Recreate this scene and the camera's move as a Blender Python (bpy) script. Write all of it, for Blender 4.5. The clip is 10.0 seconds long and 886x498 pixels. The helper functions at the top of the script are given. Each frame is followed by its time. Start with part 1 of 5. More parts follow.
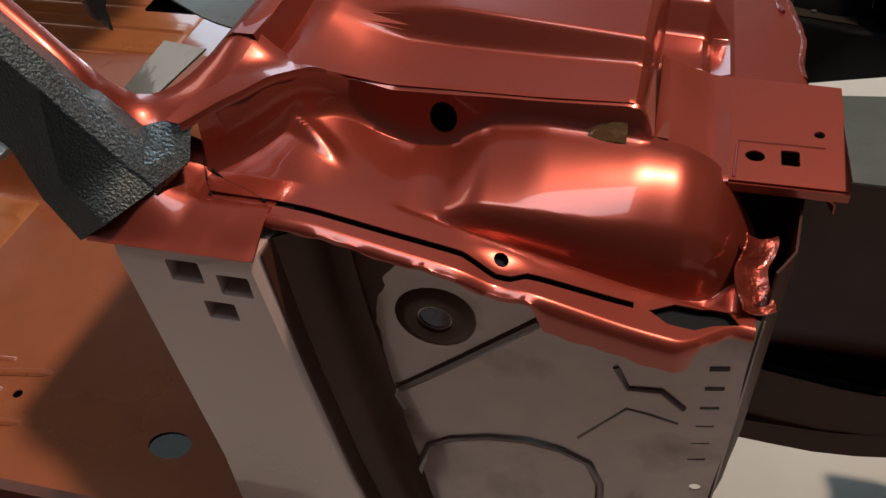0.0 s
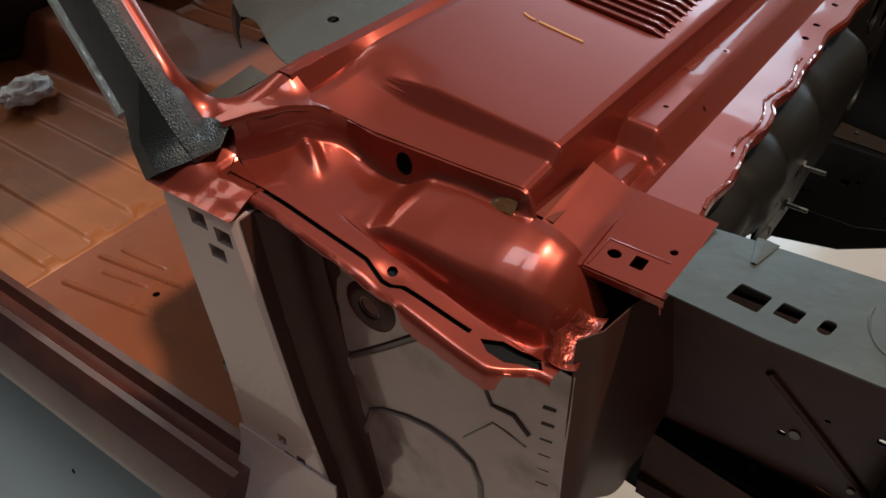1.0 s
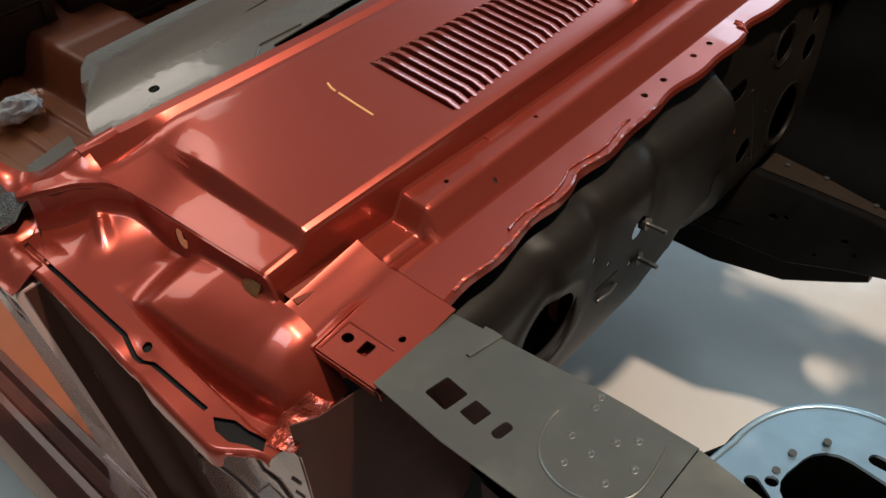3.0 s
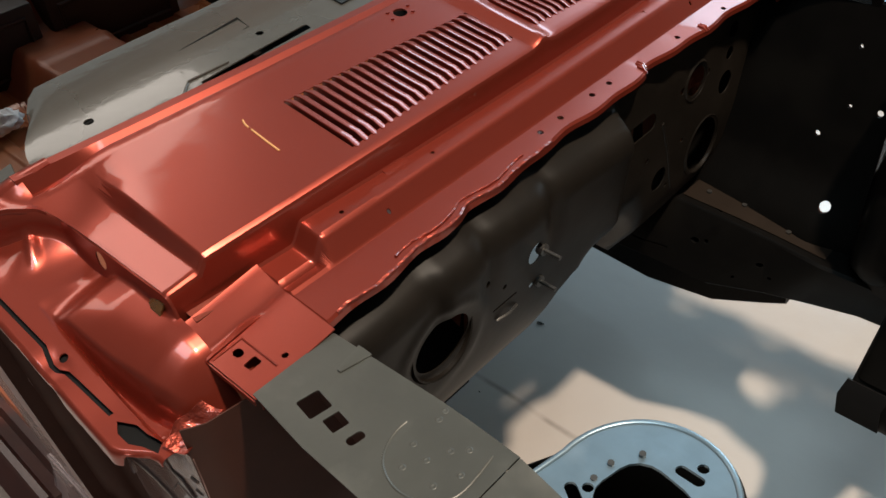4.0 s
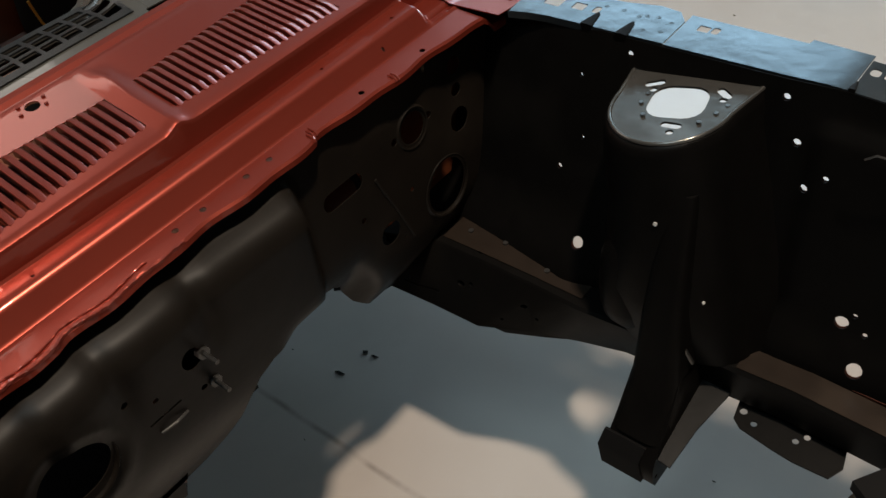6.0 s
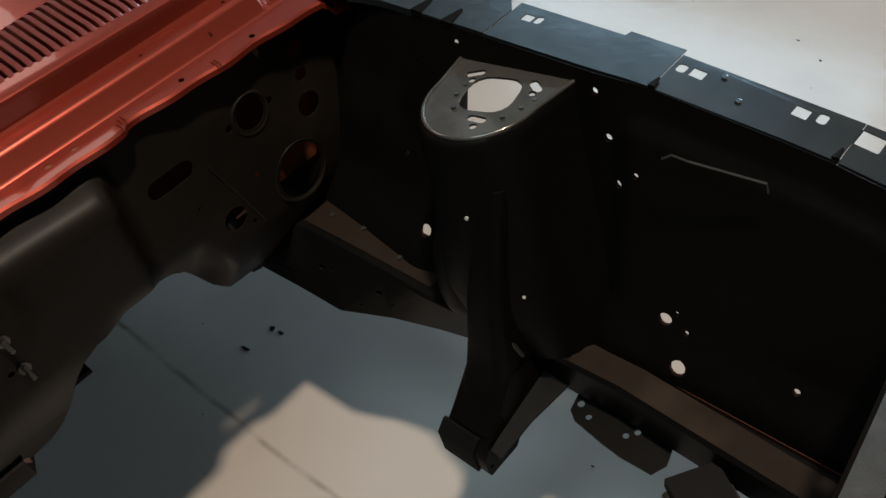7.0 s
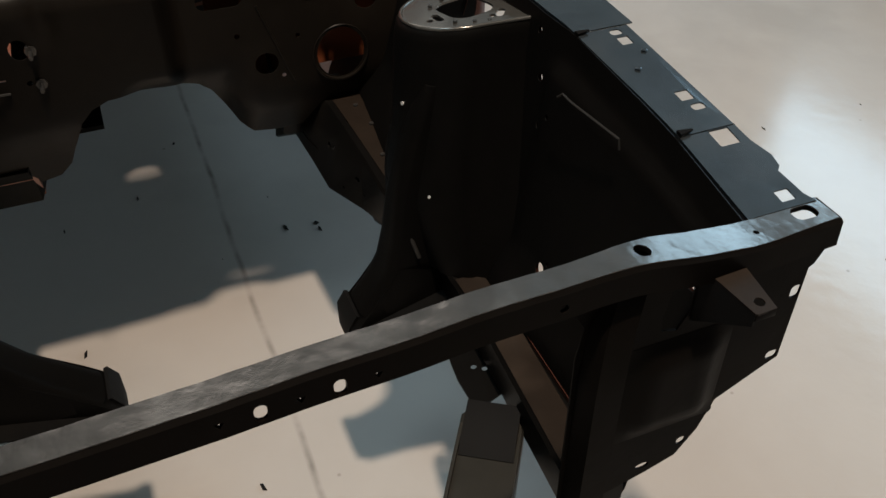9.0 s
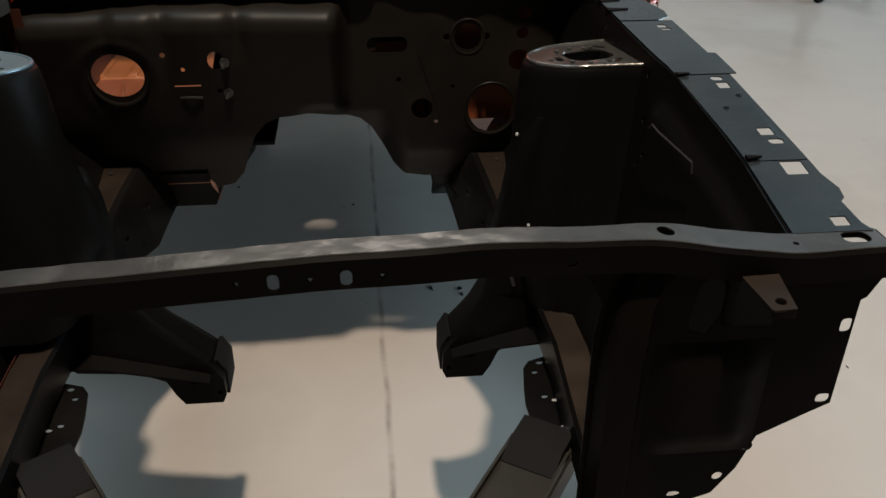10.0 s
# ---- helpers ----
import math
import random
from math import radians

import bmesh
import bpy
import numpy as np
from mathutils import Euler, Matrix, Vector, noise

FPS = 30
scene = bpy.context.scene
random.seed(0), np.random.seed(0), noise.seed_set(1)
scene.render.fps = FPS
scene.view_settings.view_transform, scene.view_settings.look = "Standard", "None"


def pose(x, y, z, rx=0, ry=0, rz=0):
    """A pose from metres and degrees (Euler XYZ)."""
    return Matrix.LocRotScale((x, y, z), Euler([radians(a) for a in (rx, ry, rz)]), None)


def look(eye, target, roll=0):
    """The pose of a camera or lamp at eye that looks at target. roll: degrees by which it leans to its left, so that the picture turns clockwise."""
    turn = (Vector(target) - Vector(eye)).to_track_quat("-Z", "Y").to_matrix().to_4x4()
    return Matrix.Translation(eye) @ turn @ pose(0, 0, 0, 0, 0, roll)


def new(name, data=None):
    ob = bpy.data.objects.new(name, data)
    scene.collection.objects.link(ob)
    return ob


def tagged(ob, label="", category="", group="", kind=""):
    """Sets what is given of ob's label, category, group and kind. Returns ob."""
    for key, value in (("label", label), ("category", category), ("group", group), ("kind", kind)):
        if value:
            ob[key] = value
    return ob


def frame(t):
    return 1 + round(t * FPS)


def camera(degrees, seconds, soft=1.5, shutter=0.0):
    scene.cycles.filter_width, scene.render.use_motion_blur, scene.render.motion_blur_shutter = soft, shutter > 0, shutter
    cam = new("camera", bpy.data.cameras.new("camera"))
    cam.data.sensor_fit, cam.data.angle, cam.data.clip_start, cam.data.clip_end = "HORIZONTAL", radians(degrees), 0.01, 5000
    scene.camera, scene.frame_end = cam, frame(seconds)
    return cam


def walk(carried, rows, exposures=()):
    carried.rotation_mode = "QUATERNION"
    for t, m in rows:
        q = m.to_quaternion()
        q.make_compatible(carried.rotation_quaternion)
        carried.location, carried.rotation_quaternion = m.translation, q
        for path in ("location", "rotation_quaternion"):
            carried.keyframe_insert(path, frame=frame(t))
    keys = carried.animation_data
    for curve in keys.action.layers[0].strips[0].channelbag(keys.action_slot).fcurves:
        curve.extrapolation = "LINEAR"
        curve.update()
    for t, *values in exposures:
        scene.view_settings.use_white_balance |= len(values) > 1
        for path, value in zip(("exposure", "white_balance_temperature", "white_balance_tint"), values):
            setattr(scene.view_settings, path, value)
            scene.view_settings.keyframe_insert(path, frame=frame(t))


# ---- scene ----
cam = camera(54.2, 10.0)
PATH = [
    (0, (-0.226, -1.314, 1.574), (-0.628, 0.097, 0.214), -3.6),
    (0.5, (-0.054, -1.349, 1.668), (-0.814, -0.036, 0.365), -4.3),
    (1, (0.145, -1.361, 1.72), (-0.775, -0.13, 0.44), -0.8),
    (1.5, (0.263, -1.361, 1.735), (-0.727, -0.157, 0.482), -1.9),
    (2, (0.332, -1.265, 1.762), (-0.666, -0.163, 0.425), -5.5),
    (2.5, (0.367, -1.116, 1.788), (-0.667, -0.03, 0.465), -6.1),
    (2.7, (0.383, -1.085, 1.801), (-0.668, -0.016, 0.477), -5.9),
    (3.8, (0.554, -1.059, 1.876), (-0.543, -0.001, 0.581), -5.0),
    (4, (0.586, -1.013, 1.902), (-0.509, 0.034, 0.596), -5.2),
    (4.5, (0.624, -0.819, 1.96), (-0.499, 0.267, 0.712), -4.9),
    (5, (0.674, -0.664, 1.958), (-0.47, 0.394, 0.704), -5.2),
    (5.5, (0.75, -0.546, 1.947), (-0.37, 0.428, 0.607), -8.9),
    (6, (0.855, -0.488, 1.918), (-0.22, 0.5, 0.551), -11.7),
    (6.2, (0.914, -0.452, 1.905), (-0.139, 0.538, 0.522), -12.2),
    (7.3, (1.131, -0.155, 1.895), (0.036, 0.695, 0.453), -13.0),
    (7.5, (1.164, -0.125, 1.9), (0.061, 0.698, 0.449), -12.8),
    (8, (1.317, -0.136, 1.855), (0.159, 0.671, 0.438), -9.0),
    (8.5, (1.477, -0.092, 1.804), (0.233, 0.683, 0.444), -2.3),
    (9, (1.623, -0.002, 1.736), (0.202, 0.57, 0.45), -0.4),
    (9.5, (1.771, 0.116, 1.665), (0.189, 0.462, 0.492), -0.5),
    (10, (1.875, 0.142, 1.594), (0.156, 0.311, 0.586), 0.2),
]
walk(cam, [(t, look(eye, target, roll)) for t, eye, target, roll in PATH],
     [(0, 0.27), (0.5, 0.2), (1.0, 0.25), (1.5, 0.40), (2.5, 0.60), (3.8, 0.60), (4.2, 0.56), (4.5, 0.44), (5.0, 0.30), (5.5, 0.12), (6.2, 0.06), (7.5, -0.05), (8.0, -0.05), (8.5, 0.06), (9.2, 0.17), (10, 0.22)])

# ---- world and lights ----
world = bpy.data.worlds.new("world")
scene.world = world
world.use_nodes = True
bg = world.node_tree.nodes["Background"]
bg.inputs[0].default_value = (0.45, 0.68, 1.0, 1)
bg.inputs[1].default_value = 0.4


def area_lamp(name, at, to, size, watts, colour, size_y=None):
    data = bpy.data.lights.new(name, "AREA")
    data.energy, data.color, data.size = watts, colour, size
    if size_y:
        data.shape, data.size_y = "RECTANGLE", size_y
    else:
        data.shape = "DISK"
    ob = new(name, data)
    ob.matrix_basis = look(at, to)
    return ob


area_lamp("warm_lamp_light", (1.70, 0.285, 7.0), (0.2, 0.0, 0.6), 0.36, 390, (1.0, 0.83, 0.66))
# added cool fill from above; no such source is known
area_lamp("cool_fill_light", (0.6, -2.0, 7.39), (0.55, -1.7, 0.0), 2.2, 95, (0.64, 0.88, 0.98), 2.0)
# low cool fill added to brighten the floor under the car
area_lamp("low_fill_light", (-1.0, 9.08, 1.3), (-0.6, 0.0, 0.2), 3.6, 470, (0.65, 0.87, 0.98), 2.2)
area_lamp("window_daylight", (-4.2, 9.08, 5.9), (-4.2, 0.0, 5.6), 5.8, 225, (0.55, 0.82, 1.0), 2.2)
area_lamp("far_lamp_light", (-6.7, 0.0, 7.0), (-2.5, 0.0, 0.0), 5.4, 95, (1.0, 0.90, 0.81), 1.8)

# ---- materials ----
def material(name, base, rough=0.5, metal=0.0, coat=0.0, grain=0.0, grain_scale=60.0, bump=0.0, bump_scale=200.0,
             stain=None, stain_scale=4.0, stain_at=0.55, rough_var=0.1, coat_rough=0.03, spec=0.5):
    m = bpy.data.materials.new(name)
    m.use_nodes = True
    nt = m.node_tree
    n, link = nt.nodes, nt.links.new
    p = n["Principled BSDF"]
    p.inputs["Roughness"].default_value = rough
    p.inputs["Metallic"].default_value = metal
    p.inputs["Coat Weight"].default_value = coat
    p.inputs["Coat Roughness"].default_value = coat_rough
    p.inputs["Specular IOR Level"].default_value = spec
    co = n.new("ShaderNodeTexCoord")
    fine = n.new("ShaderNodeTexNoise")
    fine.inputs["Scale"].default_value = grain_scale
    fine.inputs["Detail"].default_value = 6
    link(co.outputs["Object"], fine.inputs["Vector"])
    big = n.new("ShaderNodeTexNoise")
    big.inputs["Scale"].default_value = stain_scale
    big.inputs["Detail"].default_value = 5
    link(co.outputs["Object"], big.inputs["Vector"])
    mix = n.new("ShaderNodeMix")
    mix.data_type = "RGBA"
    dark = [c * (1 - grain) for c in base]
    lite = [min(1, c * (1 + grain)) for c in base]
    mix.inputs["A"].default_value = (*dark, 1)
    mix.inputs["B"].default_value = (*lite, 1)
    link(fine.outputs["Fac"], mix.inputs["Factor"])
    col = mix.outputs["Result"]
    if stain:
        ramp = n.new("ShaderNodeMapRange")
        ramp.inputs["From Min"].default_value = stain_at
        ramp.inputs["From Max"].default_value = stain_at + 0.12
        link(big.outputs["Fac"], ramp.inputs["Value"])
        mix2 = n.new("ShaderNodeMix")
        mix2.data_type = "RGBA"
        link(ramp.outputs["Result"], mix2.inputs["Factor"])
        link(col, mix2.inputs["A"])
        mix2.inputs["B"].default_value = (*stain, 1)
        col = mix2.outputs["Result"]
    link(col, p.inputs["Base Color"])
    rr = n.new("ShaderNodeMapRange")
    rr.inputs["To Min"].default_value = max(0.02, rough - rough_var)
    rr.inputs["To Max"].default_value = min(1, rough + rough_var)
    link(big.outputs["Fac"], rr.inputs["Value"])
    link(rr.outputs["Result"], p.inputs["Roughness"])
    if bump:
        tex = n.new("ShaderNodeTexNoise")
        tex.inputs["Scale"].default_value = bump_scale
        tex.inputs["Detail"].default_value = 3
        link(co.outputs["Object"], tex.inputs["Vector"])
        b = n.new("ShaderNodeBump")
        b.inputs["Strength"].default_value = bump
        b.inputs["Distance"].default_value = 0.01
        link(tex.outputs["Fac"], b.inputs["Height"])
        link(b.outputs["Normal"], p.inputs["Normal"])
        if coat:
            link(b.outputs["Normal"], p.inputs["Coat Normal"])
    return m


RED = material("red_metallic_paint", (0.255, 0.036, 0.0195), 0.30, 0.66, 0.50, 0.10, 900, 0.035, 9, rough_var=0.05, coat_rough=0.04)
RED_SEAM = material("red_paint_over_sealer", (0.24, 0.036, 0.021), 0.36, 0.75, 0.9, 0.15, 300, 0.40, 75, rough_var=0.06, coat_rough=0.04)
SILL = material("dull_red_sill_paint", (0.075, 0.019, 0.012), 0.36, 0.1, 0.25, 0.35, 16, 0.05, 14, (0.045, 0.014, 0.010), 5.0, coat_rough=0.1)
CHIPPED = material("chipped_flange_paint", (0.42, 0.34, 0.29), 0.28, 0.2, 0.2, 0.2, 90, 0.2, 70, (0.15, 0.03, 0.018), 16.0, 0.52)
# darker copy of the body red, with the shade below the vents in it
RED_SHADED = material("red_paint_shaded_inside", (0.15, 0.028, 0.015), 0.45, 0.3, 0.12, 0.2, 40, 0.06, 25)
BLACK = material("semi_gloss_black_paint", (0.0036, 0.0032, 0.0029), 0.42, 0.0, 0.0, 0.3, 30, 0.07, 18, (0.006, 0.0053, 0.0046), 3.0, spec=0.06)
BULKHEAD = material("satin_black_bulkhead_paint", (0.0098, 0.0077, 0.006), 0.42, 0.0, 0.0, 0.3, 30, 0.06, 16, (0.016, 0.0125, 0.0098), 3.0, spec=0.11)
DUST = material("dusty_brown_rail_top", (0.016, 0.011, 0.008), 0.45, 0.0, 0.0, 0.3, 25, 0.08, 24, (0.027, 0.019, 0.014), 5.0, spec=0.10)
PLASTIC = material("black_grained_plastic", (0.009, 0.009, 0.009), 0.36, 0.0, 0.0, 0.2, 120, 0.08, 300)
FLANGE = material("dark_grey_epoxy_primer", (0.0048, 0.0038, 0.0032), 0.40, 0.0, 0.0, 0.3, 24, 0.07, 22, (0.0062, 0.0052, 0.0044), 4.0, spec=0.025)
STEEL = material("grey_zinc_primer", (0.050, 0.049, 0.041), 0.40, 0.25, 0.0, 0.22, 25, 0.10, 24, (0.085, 0.082, 0.070), 7.0)
PALE_TOP = material("pale_satin_top", (0.118, 0.116, 0.113), 0.22, 0.75, 0.0, 0.35, 30, 0.16, 26, (0.22, 0.217, 0.212), 8.0)
DASH = material("grey_dash_primer", (0.068, 0.064, 0.056), 0.26, 0.2, 0.5, 0.12, 35, 0.03, 60)
KICK = material("glossy_kick_panel_primer", (0.29, 0.180, 0.160), 0.22, 0.1, 0.6, 0.16, 22, 0.07, 11, (0.12, 0.055, 0.043), 6.5, 0.55, coat_rough=0.06)
UMBER = material("dark_brown_paint", (0.022, 0.011, 0.007), 0.4, 0.0, 0.0, 0.3, 15, 0.05, 20)
PRIMER = material("pale_grey_primer", (0.41, 0.265, 0.240), 0.25, 0.1, 0.5, 0.06, 12, 0.03, 10)
MAROON = material("dark_maroon_overspray", (0.052, 0.018, 0.012), 0.42, 0.1, 0.0, 0.3, 18, 0.05, 20, spec=0.15)
STAIN = material("brown_edge_staining", (0.085, 0.042, 0.035), 0.3, 0.0, 0.3, 0.3, 30, 0.05, 20)
PLATE = material("dark_bare_plate", (0.115, 0.109, 0.100), 0.17, 0.7, 0.0, 0.3, 30, 0.06, 40, (0.17, 0.165, 0.155), 9.0, rough_var=0.05)
# copy of the bare plate with a blue reflection put into its colour
PLATE_BLUE_SHEEN = material("bare_plate_blue_sheen", (0.17, 0.235, 0.28), 0.33, 0.65, 0.0, 0.2, 30, 0.05, 30, (0.21, 0.27, 0.31), 9.0, rough_var=0.05)
RAIL = material("satin_dark_rail_primer", (0.080, 0.094, 0.104), 0.19, 0.8, 0.0, 0.25, 20, 0.07, 22, (0.095, 0.104, 0.110), 5.0, rough_var=0.05)
LINER = material("black_textured_coating", (0.010, 0.0105, 0.0100), 0.34, 0.0, 0.0, 0.4, 160, 0.35, 480, spec=0.5)
LINER_ROUGH = material("rough_black_coating", (0.060, 0.064, 0.064), 0.16, 0.1, 0.4, 0.5, 160, 1.0, 400, spec=1.0)
PAN_FRONT = material("red_brown_floor_pan_paint", (0.25, 0.072, 0.031), 0.30, 0.1, 0.5, 0.2, 14, 0.08, 20, (0.24, 0.075, 0.033), 5.0, 0.56, coat_rough=0.08)
PAN = material("orange_floor_pan_paint", (0.34, 0.113, 0.040), 0.30, 0.15, 0.4, 0.25, 14, 0.08, 20, (0.32, 0.10, 0.04), 4.0)
FLOOR = material("white_epoxy_floor", (0.43, 0.390, 0.360), 0.15, 0.0, 0.0, 0.05, 5, 0.08, 16, (0.385, 0.35, 0.322), 1.3, 0.52, 0.04, spec=0.45)
CREAM_WALL = material("cream_wall_paint", (0.38, 0.36, 0.32), 0.8, 0.0, 0.0, 0.06, 6, 0.05, 40)
PALE_WALL = material("pale_wall_paint", (0.27, 0.27, 0.265), 0.8, 0.0, 0.0, 0.06, 6, 0.05, 40)
CEILING = material("white_ceiling_sheet", (0.36, 0.36, 0.36), 0.7, 0.0, 0.0, 0.05, 4, 0.04, 30)
WALL = material("painted_wall", (0.045, 0.050, 0.052), 0.8, 0.0, 0.0, 0.06, 6, 0.05, 40)
SEALER = material("amber_seam_sealer", (0.075, 0.032, 0.010), 0.22, 0.0, 0.5, 0.4, 60, 0.3, 60)
# for black parts, and for sheets that act as shade behind openings
DARK = material("matt_black_and_hole_shade", (0.0026, 0.0022, 0.0022), 0.8, 0.0, 0.0, 0.3, 20, spec=0.2)
CLOTH = material("white_rag_cotton", (0.75, 0.72, 0.68), 0.9, 0.0, 0.0, 0.1, 80, 0.4, 70)
BOLT = material("dark_zinc_stud", (0.10, 0.095, 0.09), 0.3, 0.8, 0.0, 0.2, 80)
HOLE_SPOT = material("pale_hole_spot", (0.75, 0.74, 0.72), 0.35, 0.3, 0.0, 0.1, 60)
CRAYON = material("yellow_crayon", (0.55, 0.27, 0.10), 0.7)
CABLE = material("yellow_cable_sleeve", (0.65, 0.42, 0.06), 0.4, 0.0, 0.0, 0.1, 60)
DOLLY = material("oily_grey_dolly_paint", (0.020, 0.0185, 0.0155), 0.42, 0.0, 0.0, 0.3, 18, 0.08, 30, (0.032, 0.029, 0.024), 7.0, spec=0.15)


def wipe_marks(m):
    """Faint curved wiping streaks that roughen the clear coat."""
    nt = m.node_tree
    n, link = nt.nodes, nt.links.new
    co = n.new("ShaderNodeTexCoord")
    swirl = n.new("ShaderNodeTexWave")
    swirl.wave_type = "RINGS"
    swirl.inputs["Scale"].default_value = 5.0
    swirl.inputs["Distortion"].default_value = 9.0
    swirl.inputs["Detail"].default_value = 3.0
    swirl.inputs["Detail Scale"].default_value = 1.2
    link(co.outputs["Object"], swirl.inputs["Vector"])
    rng = n.new("ShaderNodeMapRange")
    rng.inputs["From Min"].default_value, rng.inputs["From Max"].default_value = 0.70, 1.0
    rng.inputs["To Min"].default_value, rng.inputs["To Max"].default_value = 0.035, 0.10
    link(swirl.outputs["Fac"], rng.inputs["Value"])
    link(rng.outputs["Result"], n["Principled BSDF"].inputs["Coat Roughness"])


wipe_marks(RED)


def floor_wear(m):
    """A scuffed saw-cut joint along the floor and a scatter of small marks."""
    nt = m.node_tree
    n, link = nt.nodes, nt.links.new
    p = n["Principled BSDF"]
    old = p.inputs["Base Color"].links[0].from_socket
    co = n.new("ShaderNodeTexCoord")
    sep = n.new("ShaderNodeSeparateXYZ")
    link(co.outputs["Object"], sep.inputs[0])
    wob = n.new("ShaderNodeTexNoise")
    wob.inputs["Scale"].default_value = 3.0
    link(co.outputs["Object"], wob.inputs["Vector"])

    def math_node(op, a, b):
        k = n.new("ShaderNodeMath")
        k.operation = op
        for i, v in enumerate((a, b)):
            if isinstance(v, float):
                k.inputs[i].default_value = v
            else:
                link(v, k.inputs[i])
        return k.outputs[0]

    off = math_node("ADD", math_node("SUBTRACT", sep.outputs["Y"], 0.187), math_node("MULTIPLY", wob.outputs["Fac"], 0.03))
    off = math_node("ABSOLUTE", math_node("SUBTRACT", off, 0.0), 0.0)
    line = n.new("ShaderNodeMapRange")
    line.inputs["From Min"].default_value, line.inputs["From Max"].default_value = 0.012, 0.002
    link(off, line.inputs["Value"])
    patch = n.new("ShaderNodeTexNoise")
    patch.inputs["Scale"].default_value = 7.0
    patch.inputs["Detail"].default_value = 4
    link(co.outputs["Object"], patch.inputs["Vector"])
    fade = n.new("ShaderNodeMapRange")
    fade.inputs["From Min"].default_value, fade.inputs["From Max"].default_value = 0.40, 0.65
    fade.inputs["To Min"].default_value, fade.inputs["To Max"].default_value = 0.15, 0.75
    link(patch.outputs["Fac"], fade.inputs["Value"])
    spots = n.new("ShaderNodeTexVoronoi")
    spots.inputs["Scale"].default_value = 5.0
    link(co.outputs["Object"], spots.inputs["Vector"])
    dot = n.new("ShaderNodeMapRange")
    dot.inputs["From Min"].default_value, dot.inputs["From Max"].default_value = 0.035, 0.015
    dot.inputs["To Max"].default_value = 0.5
    link(spots.outputs["Distance"], dot.inputs["Value"])
    mask = math_node("MAXIMUM", math_node("MULTIPLY", line.outputs["Result"], fade.outputs["Result"]), dot.outputs["Result"])
    mix = n.new("ShaderNodeMix")
    mix.data_type = "RGBA"
    link(mask, mix.inputs["Factor"])
    link(old, mix.inputs["A"])
    mix.inputs["B"].default_value = (0.13, 0.115, 0.10, 1)
    link(mix.outputs["Result"], p.inputs["Base Color"])


floor_wear(FLOOR)

# ---- mesh tools ----
def smooth(a, b, v):
    t = min(1.0, max(0.0, (v - a) / (b - a)))
    return t * t * (3 - 2 * t)


def lerp(table, v):
    """Linear look-up in a short table of (key, value)."""
    if v <= table[0][0]:
        return table[0][1]
    for (k0, v0), (k1, v1) in zip(table, table[1:]):
        if v <= k1:
            return v0 + (v1 - v0) * (v - k0) / (k1 - k0)
    return table[-1][1]


def soft(table, x, r=0.012):
    """The same, with its corners rounded."""
    return sum(lerp(table, x + d * r) for d in (-1.5, -0.75, 0, 0.75, 1.5)) / 5


def mesh_from(bm, name, shade=True, angle=35):
    me = bpy.data.meshes.new(name)
    bmesh.ops.recalc_face_normals(bm, faces=bm.faces)
    if shade:
        for f in bm.faces:
            f.smooth = True
        for e in bm.edges:
            e.smooth = not (e.is_manifold and e.calc_face_angle(0) > radians(angle))
    bm.to_mesh(me)
    bm.free()
    return me


def part(name, bm, material, parent, label="", angle=35):
    ob = new(name, mesh_from(bm, name, True, angle))
    ob.data.materials.append(material)
    ob.parent = parent
    return tagged(ob, label)


def thicken(bm, thick):
    """Gives an open sheet a second skin behind it and closes its rims."""
    bm.normal_update()
    rims = [e for e in bm.edges if e.is_boundary]
    front = bm.faces[:]
    twin = {v: bm.verts.new(v.co - v.normal * thick) for v in bm.verts[:]}
    for f in front:
        bm.faces.new([twin[v] for v in reversed(f.verts)])
    for e in rims:
        a, b = e.verts
        loop = e.link_loops[0]
        if loop.vert is not a:
            a, b = b, a
        bm.faces.new((b, a, twin[a], twin[b]))
    return bm


def grid(f, us, vs, thick=0.0):
    """A sheet through f(u, v), given some thickness behind it."""
    bm = bmesh.new()
    rows = [[bm.verts.new(f(u, v)) for v in vs] for u in us]
    for a, b in zip(rows, rows[1:]):
        for i in range(len(vs) - 1):
            bm.faces.new((a[i], a[i + 1], b[i + 1], b[i]))
    if thick:
        thicken(bm, thick)
    return bm


def span(a, b, n):
    return [a + (b - a) * i / n for i in range(n + 1)]


def prism(outline, holes, place, depth):
    """A flat plate: 2D outline with holes, laid into space by place(u, v, w), w from 0 to depth."""
    bm = bmesh.new()
    edges = []
    for loop in [outline] + list(holes):
        vs = [bm.verts.new((u, v, 0)) for u, v in loop]
        for a, b in zip(vs, vs[1:] + vs[:1]):
            edges.append(bm.edges.new((a, b)))
    bmesh.ops.triangle_fill(bm, use_beauty=True, use_dissolve=False, edges=edges, normal=(0, 0, 1))
    top = bmesh.ops.extrude_face_region(bm, geom=bm.faces[:])
    for v in [g for g in top["geom"] if isinstance(g, bmesh.types.BMVert)]:
        v.co.z = 1
    for v in bm.verts:
        v.co = Vector(place(v.co.x, v.co.y, v.co.z * depth))
    return bm


def circle(cx, cy, r, n=14, ry=None):
    return [(cx + r * math.cos(2 * math.pi * i / n), cy + (ry or r) * math.sin(2 * math.pi * i / n)) for i in range(n)]


